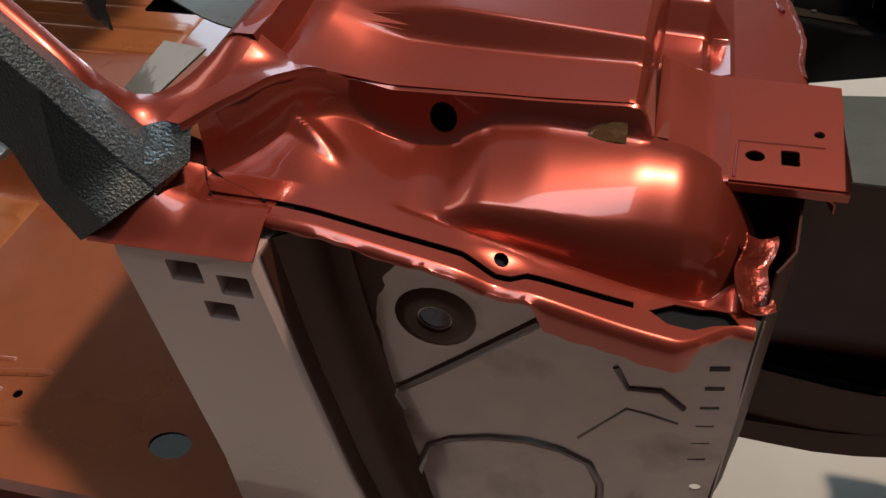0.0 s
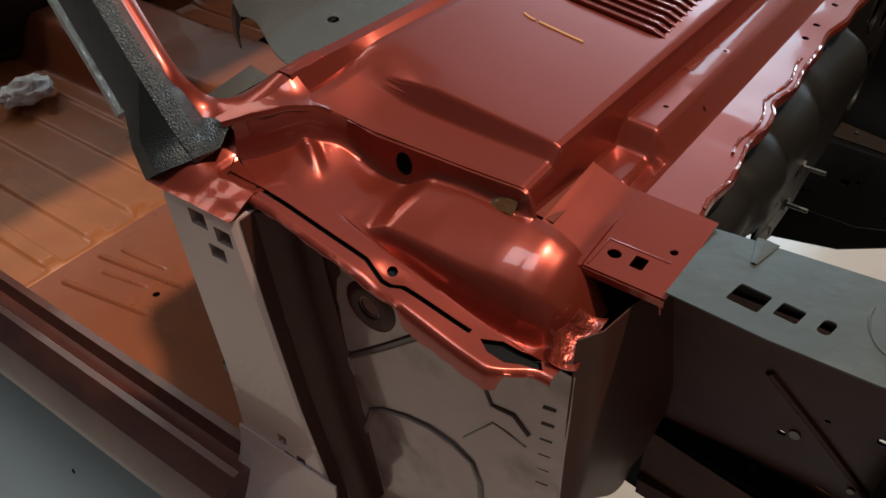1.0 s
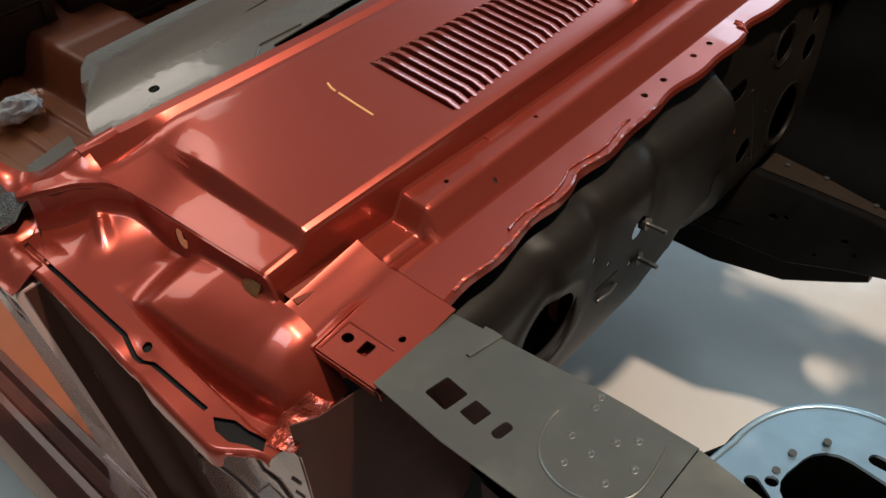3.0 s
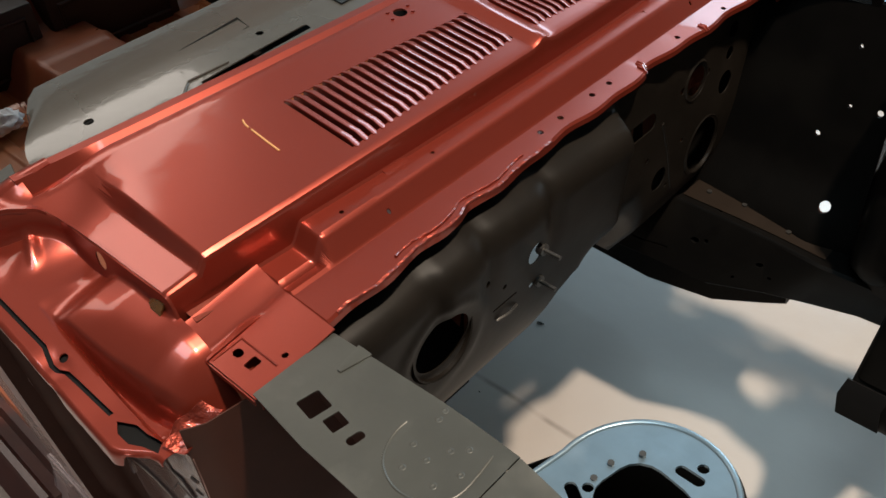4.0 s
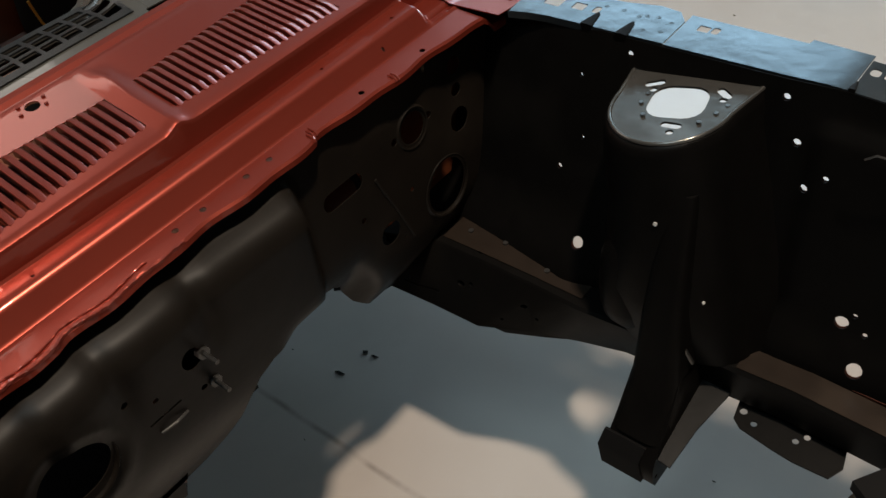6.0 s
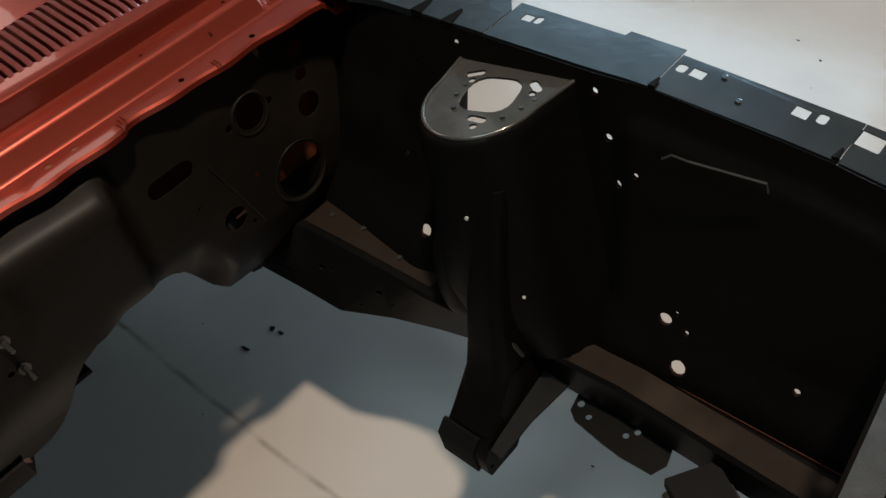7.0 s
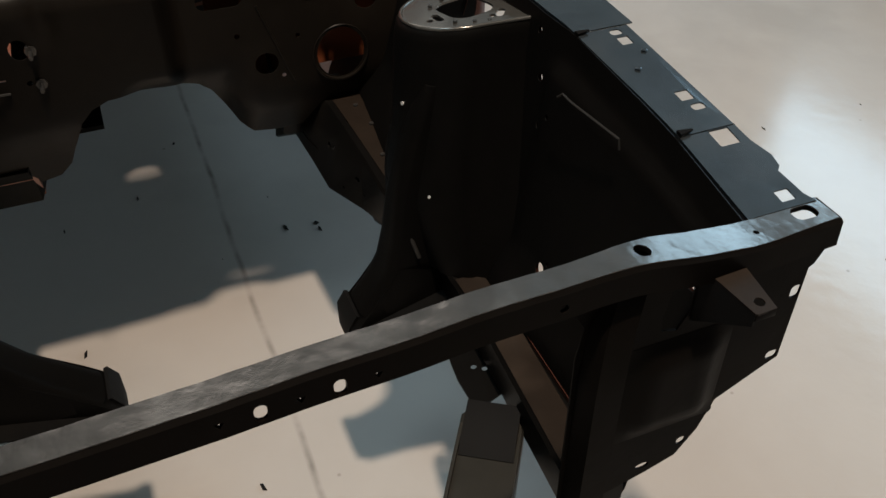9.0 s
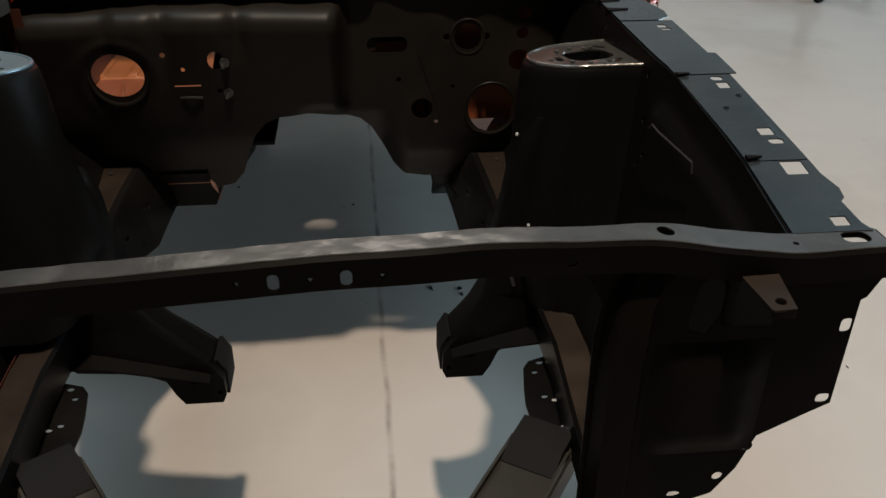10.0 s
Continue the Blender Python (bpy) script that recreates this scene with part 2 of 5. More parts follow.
def rounded(cx, cy, w, h, r, n=3, turn=0.0):
    pts = []
    for k, (sx, sy) in enumerate(((1, 1), (-1, 1), (-1, -1), (1, -1))):
        for i in range(n + 1):
            a = math.pi / 2 * (k + i / n)
            pts.append((sx * (w / 2 - r) + r * math.cos(a), sy * (h / 2 - r) + r * math.sin(a)))
    c, s = math.cos(radians(turn)), math.sin(radians(turn))
    return [(cx + c * x - s * y, cy + s * x + c * y) for x, y in pts]


def box(a, b, bevel=0.0, segments=2):
    """A box between two corners, its edges rounded."""
    bm = bmesh.new()
    bmesh.ops.create_cube(bm, size=1)
    for v in bm.verts:
        v.co = Vector([(p + q) / 2 + c * (q - p) for p, q, c in zip(a, b, v.co)])
    if bevel:
        bmesh.ops.bevel(bm, geom=bm.edges[:], offset=bevel, segments=segments, affect="EDGES", profile=0.5)
    return bm


def loft(rings, closed=True, caps=True):
    """A skin over rings of equally many points."""
    bm = bmesh.new()
    rows = [[bm.verts.new(p) for p in ring] for ring in rings]
    n = len(rows[0])
    for a, b in zip(rows, rows[1:]):
        for i in range(n if closed else n - 1):
            j = (i + 1) % n
            bm.faces.new((a[i], a[j], b[j], b[i]))
    if caps and closed:
        bm.faces.new(rows[0])
        bm.faces.new(rows[-1])
    return bm


def tube(points, radius, n=8):
    """A round rod along points."""
    rings = []
    for i, p in enumerate(points):
        p = Vector(p)
        d = (Vector(points[min(i + 1, len(points) - 1)]) - Vector(points[max(i - 1, 0)])).normalized()
        a = d.orthogonal().normalized()
        if i and rings:
            a = (Vector(rings[-1][0]) - Vector(points[i - 1]))
            a = (a - d * a.dot(d)).normalized()
        b = d.cross(a)
        rings.append([p + radius * (a * math.cos(2 * math.pi * k / n) + b * math.sin(2 * math.pi * k / n)) for k in range(n)])
    return loft(rings)


def cutters(loops, place, depth):
    """One mesh of many separate prisms, to punch holes."""
    out = bmesh.new()
    for loop in loops:
        b = prism(loop, [], place, depth)
        me = bpy.data.meshes.new("tool")
        bmesh.ops.recalc_face_normals(b, faces=b.faces)
        b.to_mesh(me)
        b.free()
        out.from_mesh(me)
        bpy.data.meshes.remove(me)
    return out


def punch(ob, bm, angle=35):
    """Cuts the prisms of bm out of ob."""
    b = bmesh.new()
    b.from_mesh(ob.data)
    bmesh.ops.triangulate(b, faces=b.faces)
    b.to_mesh(ob.data)
    b.free()
    tool_mesh = bpy.data.meshes.new("tool")
    bm.to_mesh(tool_mesh)
    bm.free()
    tool = new("tool", tool_mesh)
    mod = ob.modifiers.new("cut", "BOOLEAN")
    mod.operation, mod.solver, mod.object = "DIFFERENCE", "EXACT", tool
    bpy.context.view_layer.update()
    done = bpy.data.meshes.new_from_object(ob.evaluated_get(bpy.context.evaluated_depsgraph_get()))
    ob.modifiers.remove(mod)
    old = ob.data
    if len(done.polygons) < 0.5 * len(old.polygons):
        print("cut failed", ob.name)
        done = old.copy()
    ob.data = done
    done.name = old.name
    bpy.data.meshes.remove(old)
    bpy.data.objects.remove(tool)
    bpy.data.meshes.remove(tool_mesh)
    b = bmesh.new()
    b.from_mesh(ob.data)
    for f in b.faces:
        f.smooth = True
    for e in b.edges:
        e.smooth = not (e.is_manifold and e.calc_face_angle(0) > radians(angle))
    b.to_mesh(ob.data)
    b.free()
    return ob


def thing(name, at, label, category, group="", kind=""):
    ob = new(name)
    ob.location = at
    ob.empty_display_size = 0.1
    return tagged(ob, label, category, group, kind)

# ---- the room ----
def setting(name, bm, material, label):
    ob = new(name, mesh_from(bm, name))
    ob.data.materials.append(material)
    return tagged(ob, label, name.split("_")[0], "", "structure")


setting("floor", box((-8, -3.3, -0.2), (6, 9, 0)), FLOOR, "glossy off-white epoxy workshop floor with scuffs")
# the opening only makes room for the added overhead fill
setting("ceiling", prism([(-8.2, -3.5), (6.2, -3.5), (6.2, 9.2), (-8.2, 9.2)], [[(-0.6, -3.1), (1.8, -3.1), (1.8, -0.9), (-0.6, -0.9)]], lambda u, v, w: (u, v, 7.4 + w), 0.2), CEILING, "plain pale sheet workshop ceiling with an opening for an added fill lamp")
# the door opening is made up to hold the low fill lamp
setting("wall_north", prism([(-8.2, 0), (-8.2, 7.4), (6.2, 7.4), (6.2, 0), (1.1, 0), (1.1, 2.7), (-3.1, 2.7), (-3.1, 0)], [[(-7.2, 4.7), (-1.2, 4.7), (-1.2, 7.1), (-7.2, 7.1)]], lambda u, v, w: (u, 9 + w, v), 0.2), CREAM_WALL, "plain cream workshop wall with an added door opening and a high window opening")
# unseen wall, set close in to darken what the side faces reflect
setting("wall_south", box((-8.2, -3.5, 0), (6.2, -3.3, 7.4)), WALL, "plain grey-blue wall closing the room out of view")
setting("wall_west", box((-8.2, -3.3, 0), (-8, 9, 7.4)), PALE_WALL, "plain pale painted workshop wall")
setting("wall_east", box((6, -3.3, 0), (6.2, 9, 7.4)), WALL, "plain grey-blue wall closing the room out of view")
setting("ground", box((-30, 9, -0.22), (30, 40, -0.02)), WALL, "grey ground outside the added door opening")

# ---- the car body shell ----
shell = thing("car_body_shell", (0, 0, 0), "bare car body shell, red cowl and black engine bay", "car body")


def wind_x(y):
    return -0.470 - 0.13 * y * y


def lip_x(y):
    return -0.100 + 0.07 * y * y + 0.003 * math.sin(23 * y) + 0.0025 * math.sin(51 * y + 1) + 0.006 * smooth(-0.30, -0.33, y) * smooth(-0.42, -0.36, y) - 0.010 * smooth(0.165, 0.178, y)


def cowl_end(x):
    """Height of the cowl's outer edge."""
    return soft(((-0.60, 1.190), (-0.572, 1.197), (-0.545, 1.208), (-0.515, 1.214), (-0.495, 1.208), (-0.47, 1.194), (-0.43, 1.183), (-0.30, 1.182), (-0.232, 1.184), (-0.221, 1.180), (-0.213, 1.145), (-0.20, 1.11), (-0.12, 1.05)), x, 0.003)


def end_step(x, a):
    """How far the cowl has come down from its plateau to its outer edge."""
    sharp = soft(((0.640, 0.0), (0.654, 0.0), (0.667, 0.70), (0.711, 0.95), (0.714, 1.0)), a, 0.0014)
    k = smooth(-0.465, -0.405, x)
    return k * sharp + (1 - k) * smooth(0.61, 0.714, a)


def cowl_section(y):
    """Points (x, z) of the cowl from the windscreen to the firewall lip."""
    a = abs(y)
    rib = 0.010 * math.exp(-((y - 0.015) / 0.016) ** 2)
    xw, zr = wind_x(y), 1.262 - 0.055 * a * a
    xf, zf = -0.207 - 0.040 * a * a, 1.223 - 0.037 * a * a
    inside = 1 - soft(((0.512, 0.0), (0.531, 1.0)), a, 0.002)
    zl, zt = 1.140 + 0.030 * inside, 1.146 + 0.031 * inside
    low = 0.026 * smooth(0.594, 0.606, a)
    zl, zt = zl - low, zt - low
    b = min(0.36, max(0, a - 0.04))
    xb, xg = -0.352 - 0.10 * b, -0.248 + 0.035 * b
    x0 = xw + 0.035

    def z(x):
        k = (x - x0) / (xf - x0)
        rise = smooth(0.0, 0.25, k)
        main = zr - 0.006 + (zf - zr + 0.006) * k + rib * rise
        return main + (min(main, cowl_end(x)) - main) * end_step(x, a)

    pts = [(xw - 0.040, zr - 0.040), (xw - 0.026, zr - 0.006), (xw - 0.018, zr), (xw, zr)]
    for x in (xw + 0.010, xw + 0.022, x0, x0 + 0.25 * (xb - x0), x0 + 0.6 * (xb - x0), xb, (xb + xg) / 2, xg, (xg + xf) / 2, xf - 0.006):
        pts.append((x, z(x) - (0.003 if x == xw + 0.010 else 0)))
    zf = z(xf)
    xl = xf + 0.004
    pts += [(xf, zf - 0.003), (xf + 0.003, zf - 0.010), (xl, zt + 0.004), (xl + 0.003, zt),
            (-0.176, zl + 0.004), (-0.170, zl), (-0.167, zl - 0.004), (-0.150, 1.141 - low), (-0.145, 1.137 - low), (lip_x(y) - 0.004, 1.133 - low),
            (lip_x(y), 1.129 - low), (lip_x(y) + 0.001, 1.120 - low)]
    return pts


WALL_PATH = ((-0.572, 0.822), (-0.552, 0.808), (-0.530, 0.789), (-0.505, 0.758), (-0.492, 0.740), (-0.475, 0.727), (-0.46, 0.720), (-0.40, 0.7165), (-0.30, 0.7145), (-0.23, 0.713), (-0.20, 0.713), (-0.12, 0.713))


def wall_a(x):
    return soft(WALL_PATH, x, 0.008)


GRILLES = ((-0.385, -0.014), (0.042, 0.392))
lines = sorted({round(v, 4) for v in span(-0.714, 0.714, 136)} | {round(s * (v + d), 4) for s in (-1, 1) for v in (0.513, 0.522, 0.530, 0.654, 0.667, 0.711) for d in (-0.003, -0.0015, 0.0, 0.0015, 0.003)} | {v for g in GRILLES for v in g})
sections = {y: cowl_section(y) for y in lines}
bm = bmesh.new()


def spread(x, y):
    """Draws the cowl's ends out to the corner walls."""
    over = max(0.0, abs(y) - 0.68) / 0.034
    return y + math.copysign(over * (min(wall_a(x), 0.74) + 0.002 - 0.714), y) if over else y


rows = [[bm.verts.new((x, spread(x, y), z)) for x, z in sections[y]] for y in lines]
for (ya, ra), (yb, rb) in zip(zip(lines, rows), list(zip(lines, rows))[1:]):
    for i in range(len(ra) - 1):
        if i in (9, 10) and any(g0 - 1e-6 <= ya and yb <= g1 + 1e-6 for g0, g1 in GRILLES):
            continue
        bm.faces.new((ra[i], ra[i + 1], rb[i + 1], rb[i]))
thicken(bm, 0.0015)
cowl = part("cowl_panel", bm, RED, shell, "glossy metallic red cowl panel with two louvred vents", 28)
loops = [circle(wind_x(-0.09) + 0.042, -0.092, 0.0125)]
for y in (-0.095, -0.042, 0.045, 0.093, 0.30, 0.45):
    loops.append(circle(-0.100 + 0.07 * y * y - 0.028, y, 0.0055, 10))
for s in (-1, 1):
    loops.append(circle(-0.186, s * 0.46, 0.0035, 8))
    loops.append(circle(-0.158, s * 0.40, 0.003, 8))
    loops.append(circle(-0.184, s * 0.28, 0.003, 8))
punch(cowl, cutters(loops, lambda u, v, w: (u, v, 1.0 + w), 0.4), 28)
flat = cowl.modifiers.new("weighted_normal", "WEIGHTED_NORMAL")
flat.keep_sharp = True
flat.weight = 80

# wiper pivot hole, its screws, clips and crayon strokes
px, py = wind_x(-0.09) + 0.042, -0.092


def on_cowl(x, y):
    """Height of the cowl's top."""
    sec = cowl_section(y)
    return lerp(sec[3:14], x)


# black cup gives the pivot hole its shade by colour
part("pivot_hole_shade", loft([[(px + r * math.cos(t), py + r * math.sin(t), on_cowl(px, py) + h) for t in span(0, 2 * math.pi * 15 / 16, 15)] for r, h in ((0.0132, -0.0030), (0.0126, -0.006), (0.012, -0.035), (0.001, -0.036))], True, False), DARK, cowl)
for dx, dy in ((0.006, -0.024), (-0.006, 0.024), (0.013, 0.017), (-0.013, -0.017)):
    part("pivot_screw", tube([(px + dx, py + dy, on_cowl(px + dx, py + dy) - 0.002), (px + dx, py + dy, on_cowl(px + dx, py + dy) + 0.0025)], 0.0035, 8), RED, cowl)
for run in (((-0.398, -0.452), (-0.388, -0.456), (-0.378, -0.457)), ((-0.372, -0.457), (-0.335, -0.459), (-0.306, -0.460)), ((-0.318, -0.338), (-0.312, -0.336))):
    part("crayon_stroke", tube([(x, y, on_cowl(x, y) + 0.0003) for x, y in run], 0.0017, 6), CRAYON, cowl, "yellow crayon stroke")
for s in (-1, 1):
    part("ledge_clip", loft([[(x, s * (0.34 + d), z) for x, z in ((-0.212, 1.165), (-0.212, 1.1785), (-0.207, 1.1795), (-0.198, 1.1765), (-0.186, 1.1745), (-0.186, 1.165))] for d in (-0.022, 0.022)]), RED, cowl, "small folded red clip")
# sealed, crumpled edge of the lip
random.seed(7)
bead = []
for y in span(-0.57, -0.10, 70):
    bead.append((lip_x(y) - 0.002 + 0.0012 * math.sin(70 * y) + random.uniform(-0.0006, 0.0006), y, 1.131 + random.uniform(-0.0008, 0.0012)))
part("lip_sealer", tube(bead, 0.0036, 6), RED_SEAM, cowl, "crumpled sealed red edge")
bead = [(lip_x(y) - 0.012 + 0.0015 * math.sin(45 * y) + random.uniform(-0.0006, 0.0006), y, 1.1345 + random.uniform(-0.001, 0.001)) for y in span(-0.45, -0.16, 40)]
part("lip_sealer", tube(bead, 0.0022, 6), RED_SEAM, cowl, "crumpled sealed red edge")
for y in (0.168, 0.175, 0.182, 0.36, 0.366):
    part("lip_fold", tube([(lip_x(y) - 0.018, y, 1.1355), (lip_x(y) - 0.006, y, 1.1355), (lip_x(y) + 0.001, y, 1.128)], 0.0022, 6), RED, cowl)

# louvre bars of the two vents
for g0, g1 in GRILLES:
    count = 21
    for i in range(count):
        y = g0 + (g1 - g0) * (i + 0.5) / count
        sec = cowl_section(y)
        (xa, za), (xc, zc) = sec[9], sec[11]
        ring = []
        for k in range(9):
            t = k / 8
            up = 0.005 * smooth(0, 0.12, t) * smooth(0, 0.12, 1 - t)
            x, z = xa - 0.004 + (xc - xa + 0.008) * t, za + (zc - za) * t + up
            ring.append([(x, y - 0.0056, z - 0.012), (x, y - 0.0056, z - 0.0006), (x, y - 0.0048, z + 0.0003), (x, y + 0.0040, z - 0.0011), (x, y + 0.0052, z - 0.0020),
                         (x, y + 0.0056, z - 0.0075)])
        part("louvre_bar", loft(ring), RED, cowl)

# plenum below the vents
part("plenum_tray", grid(lambda u, v: (u, v, 1.150 - 0.2 * (u + 0.42) ** 2), span(-0.50, -0.20, 8), span(-0.70, 0.70, 10), 0.002), RED_SHADED, shell)


INNER = ((-0.60, 1.172), (-0.53, 1.172), (-0.50, 1.170), (-0.475, 1.160), (-0.45, 1.143), (-0.42, 1.131), (-0.394, 1.128), (-0.375, 1.134), (-0.345, 1.152), (-0.30, 1.156),
         (-0.22, 1.151), (-0.185, 1.145), (-0.160, 1.132), (-0.142, 1.110), (-0.126, 1.080), (-0.11, 1.050))
OUTER = ((-0.60, 1.150), (-0.475, 1.149), (-0.40, 1.130), (-0.316, 1.110), (-0.216, 1.080), (-0.134, 1.064), (-0.11, 1.060))


def soft_min(p, q, r):
    """The smaller of two heights, with a rounded change-over."""
    h = max(0.0, r - abs(p - q)) / r
    return min(p, q) - 0.25 * h * h * r


def corner_height(x, a):
    """Height of the cowl corner at x and at the distance a from the middle of the car."""
    rim = soft(OUTER, x)
    k = min(1, max(0, (a - 0.735) / 0.085))
    ridge = 0.011 * soft(((-0.05, 0.0), (-0.016, 0.0), (0.0, 1.0), (0.010, 0.25), (0.045, 0.0)), a - 0.765 - 0.5 * (x + 0.50), 0.002) * smooth(-0.56, -0.52, x) * smooth(-0.45, -0.49, x)
    plain = soft(INNER, x, 0.006) * (1 - k) + rim * k + ridge
    wave = 0.005 * math.exp(-((x + 0.316) / 0.02) ** 2) * smooth(0.825, 0.845, a)
    if x < -0.412:
        return plain - wave
    # faceted blister: a top that falls outwards to a ridge, a steep flank and a trough beside the seam strip
    crest = lerp(((-0.412, 0.812), (-0.395, 0.812), (-0.35, 0.805), (-0.25, 0.798), (-0.18, 0.788), (-0.15, 0.778), (-0.11, 0.755)), x)
    inner = soft(INNER, x, 0.004)
    fall = lerp(((-0.412, 0.10), (-0.36, 0.18), (-0.30, 0.34), (-0.20, 0.50), (-0.14, 0.54)), x)
    out, brow = max(0.0, a - 0.728), crest - 0.728
    top = inner - fall * out * (0.3 + 0.7 * min(out / brow, 1.5))
    ridge_z = inner - fall * brow
    flank = ridge_z - lerp(((-0.40, 1.0), (-0.375, 2.0), (-0.33, 4.5), (-0.17, 4.5), (-0.11, 2.0)), x) * (a - crest)
    z = soft_min(top, flank, 0.006 + 0.018 * smooth(-0.30, -0.16, x))
    floor_z = rim - 0.003 - 0.014 * smooth(-0.395, -0.25, x) * smooth(-0.125, -0.16, x)
    z = -soft_min(-z, -floor_z, 0.012)
    z += (rim - z) * smooth(0.811, 0.819, a)
    z = z + (plain - z) * smooth(-0.392, -0.412, x)
    return z - wave


def corner_panel(s):
    def rim(x):
        return 0.862 - 0.034 * smooth(-0.180, -0.125, x)

    def f(x, v):
        w = wall_a(x)
        h = corner_height(x, w + 0.012)
        top = max(cowl_end(x) - 0.002, h)
        if v < 5:
            k = (0.0, 0.04, 0.5, 0.85, 1.0)[int(v)]
            return (x, s * (w + (0, 0.003, 0.004, 0.006, 0.011)[int(v)]), top + (h - top) * k)
        if v < 100:
            a = w + 0.012 + (rim(x) - w - 0.012) * (v - 4) / 60
            return (x, s * a, corner_height(x, a))
        z = corner_height(x, rim(x))
        skirt = 0.007 + 0.021 * smooth(-0.288, -0.276, x) * smooth(-0.160, -0.166, x) + 0.0012 * math.sin(90 * x) + 0.0008 * math.sin(241 * x)
        return (x, s * (rim(x) + (0.003, 0.004, 0.004)[int(v - 100)]), z - (0.003, 0.5 * skirt, skirt)[int(v - 100)])

    us = span(-0.560, -0.118, 120)
    ob = part("corner_panel", grid(f, us, [0, 1, 2, 3, 4] + list(range(5, 65)) + [100, 101, 102], 0.0015 * s), RED, shell,
              "wavy red cowl corner panel with a seam slot", 50)
    seam = ((-0.548, 0.846), (-0.475, 0.848), (-0.345, 0.8435), (-0.330, 0.848), (-0.318, 0.8515), (-0.306, 0.8505), (-0.295, 0.844), (-0.212, 0.8375))
    slot = [[(x, s * (y - 0.0032)) for x, y in seam] + [(x, s * (y + 0.0032)) for x, y in reversed(seam)],
            circle(-0.316, s * 0.835, 0.006),
            [(-0.200, s * 0.838), (-0.180, s * 0.824), (-0.160, s * 0.822), (-0.140, s * 0.815), (-0.130, s * 0.828), (-0.150, s * 0.836), (-0.165, s * 0.846), (-0.185, s * 0.847)]]
    punch(ob, cutters(slot, lambda u, v, w: (u, v, 0.98 + w), 0.3), 50)
    punch(ob, cutters([circle(-0.387, 1.157, 0.012, 16, 0.015)], lambda u, v, w: (u, s * (0.70 + w), v), 0.05), 50)
    # curled ear at the front of the seam
    def ear(u, v):
        x = -0.134 + 0.028 * u + 0.004 * math.sin(7 * v + 1)
        a = 0.756 + 0.064 * v - 0.012 * u
        return (x, s * a, 1.091 - 0.024 * v - 0.010 * u + 0.006 * (2 * u - 1) ** 2 + 0.002 * math.sin(14 * v))
    part("seam_ear", grid(ear, span(0, 1, 8), span(0, 1, 12), 0.0015 * s), RED_SEAM, ob)
    part("seam_sealer", grid(lambda u, v: (-0.322 + 0.088 * u, s * (wall_a(-0.322 + 0.088 * u) + 0.004 + 0.010 * v), 1.150 + 0.014 * (1 - v) * u + 0.003 * math.sin(9 * u) + 0.002 * noise.noise((30 * u, 9 * v, 2))), span(0, 1, 16), span(0, 1, 5), 0.003 * s),
         SEALER, ob, "amber seam sealer")
    # flat mounting tab that bends up towards the cowl
    def tab_z(x, v):
        return 1.131 + soft(((-0.222, 0.026), (-0.212, 0.015), (-0.160, 0.0), (-0.05, 0.0)), x, 0.003) + 0.125 * (0.66 - v) + 0.0012 * noise.noise((26 * x, 17 * v, 5)) * smooth(-0.15, -0.165, x)

    def tab_at(u, v):
        x = -0.212 + 0.157 * u
        a0 = 0.592 + 0.012 * smooth(-0.12, -0.055, x) * 0.3
        a1 = 0.7235 + 0.026 * smooth(-0.150, -0.195, x)
        a = a0 + (a1 - a0) * min(v, 1.0)
        drop = 0 if v <= 1 else (v - 1) * 0.028
        return (x, s * (a + (0.002 if v > 1 else 0)), tab_z(x, a) - drop + 0.003 * math.exp(-((x + 0.150) / 0.008) ** 2) * smooth(0.25, 0.6, v))

    tab = part("mounting_tab", grid(tab_at, [k for k in span(0, 1, 30) if k < 0.41], span(0, 1, 20) + [1.05, 1.3], 0.0015 * s), RED, ob, "red mounting tab with punched holes")
    hole = [circle(-0.128, s * 0.693, 0.008, 14, 0.0065), rounded(-0.100, s * 0.692, 0.015, 0.018, 0.002), circle(-0.076, s * 0.660, 0.0045)]
    x0 = -0.212 + 0.157 * 12 / 30
    part("tab_plate", prism([(x0, s * 0.592), (-0.055, s * 0.596), (-0.055, s * 0.7235), (x0, s * 0.7235)], hole, lambda u, v, w: (u, v, tab_z(u, abs(v)) + w), 0.0018), RED, tab)
    part("tab_skirt", grid(lambda u, v: (u, s * 0.7245, tab_z(u, 0.7235) - v), span(x0, -0.055, 6), (0, 0.004, 0.008), 0.0015 * s), RED, tab)
    part("swage_line", tube([(-0.072, s * 0.676, tab_z(-0.07, 0.676) + 0.001), (-0.142, s * 0.676, tab_z(-0.142, 0.676) + 0.001), (-0.145, s * 0.72, tab_z(-0.145, 0.72) + 0.001)], 0.002, 6), RED, tab)
    # black sheets added as the shade behind the seam slot and drain hole
    part("seam_shade_sheet", grid(lambda u, v: (u, s * (0.806 + (rim(u) - 0.004 - 0.806) * v), corner_height(u, 0.806 + (rim(u) - 0.810) * v) - 0.0075), span(-0.555, -0.125, 60), span(0, 1, 10), 0.0015 * s), DARK, ob)
    part("drain_shade_plate", box((-0.43, min(s * 0.690, s * 0.700), 1.12), (-0.34, max(s * 0.690, s * 0.700), 1.178)), DARK, ob)
    return ob


for s in (-1, 1):
    corner_panel(s)

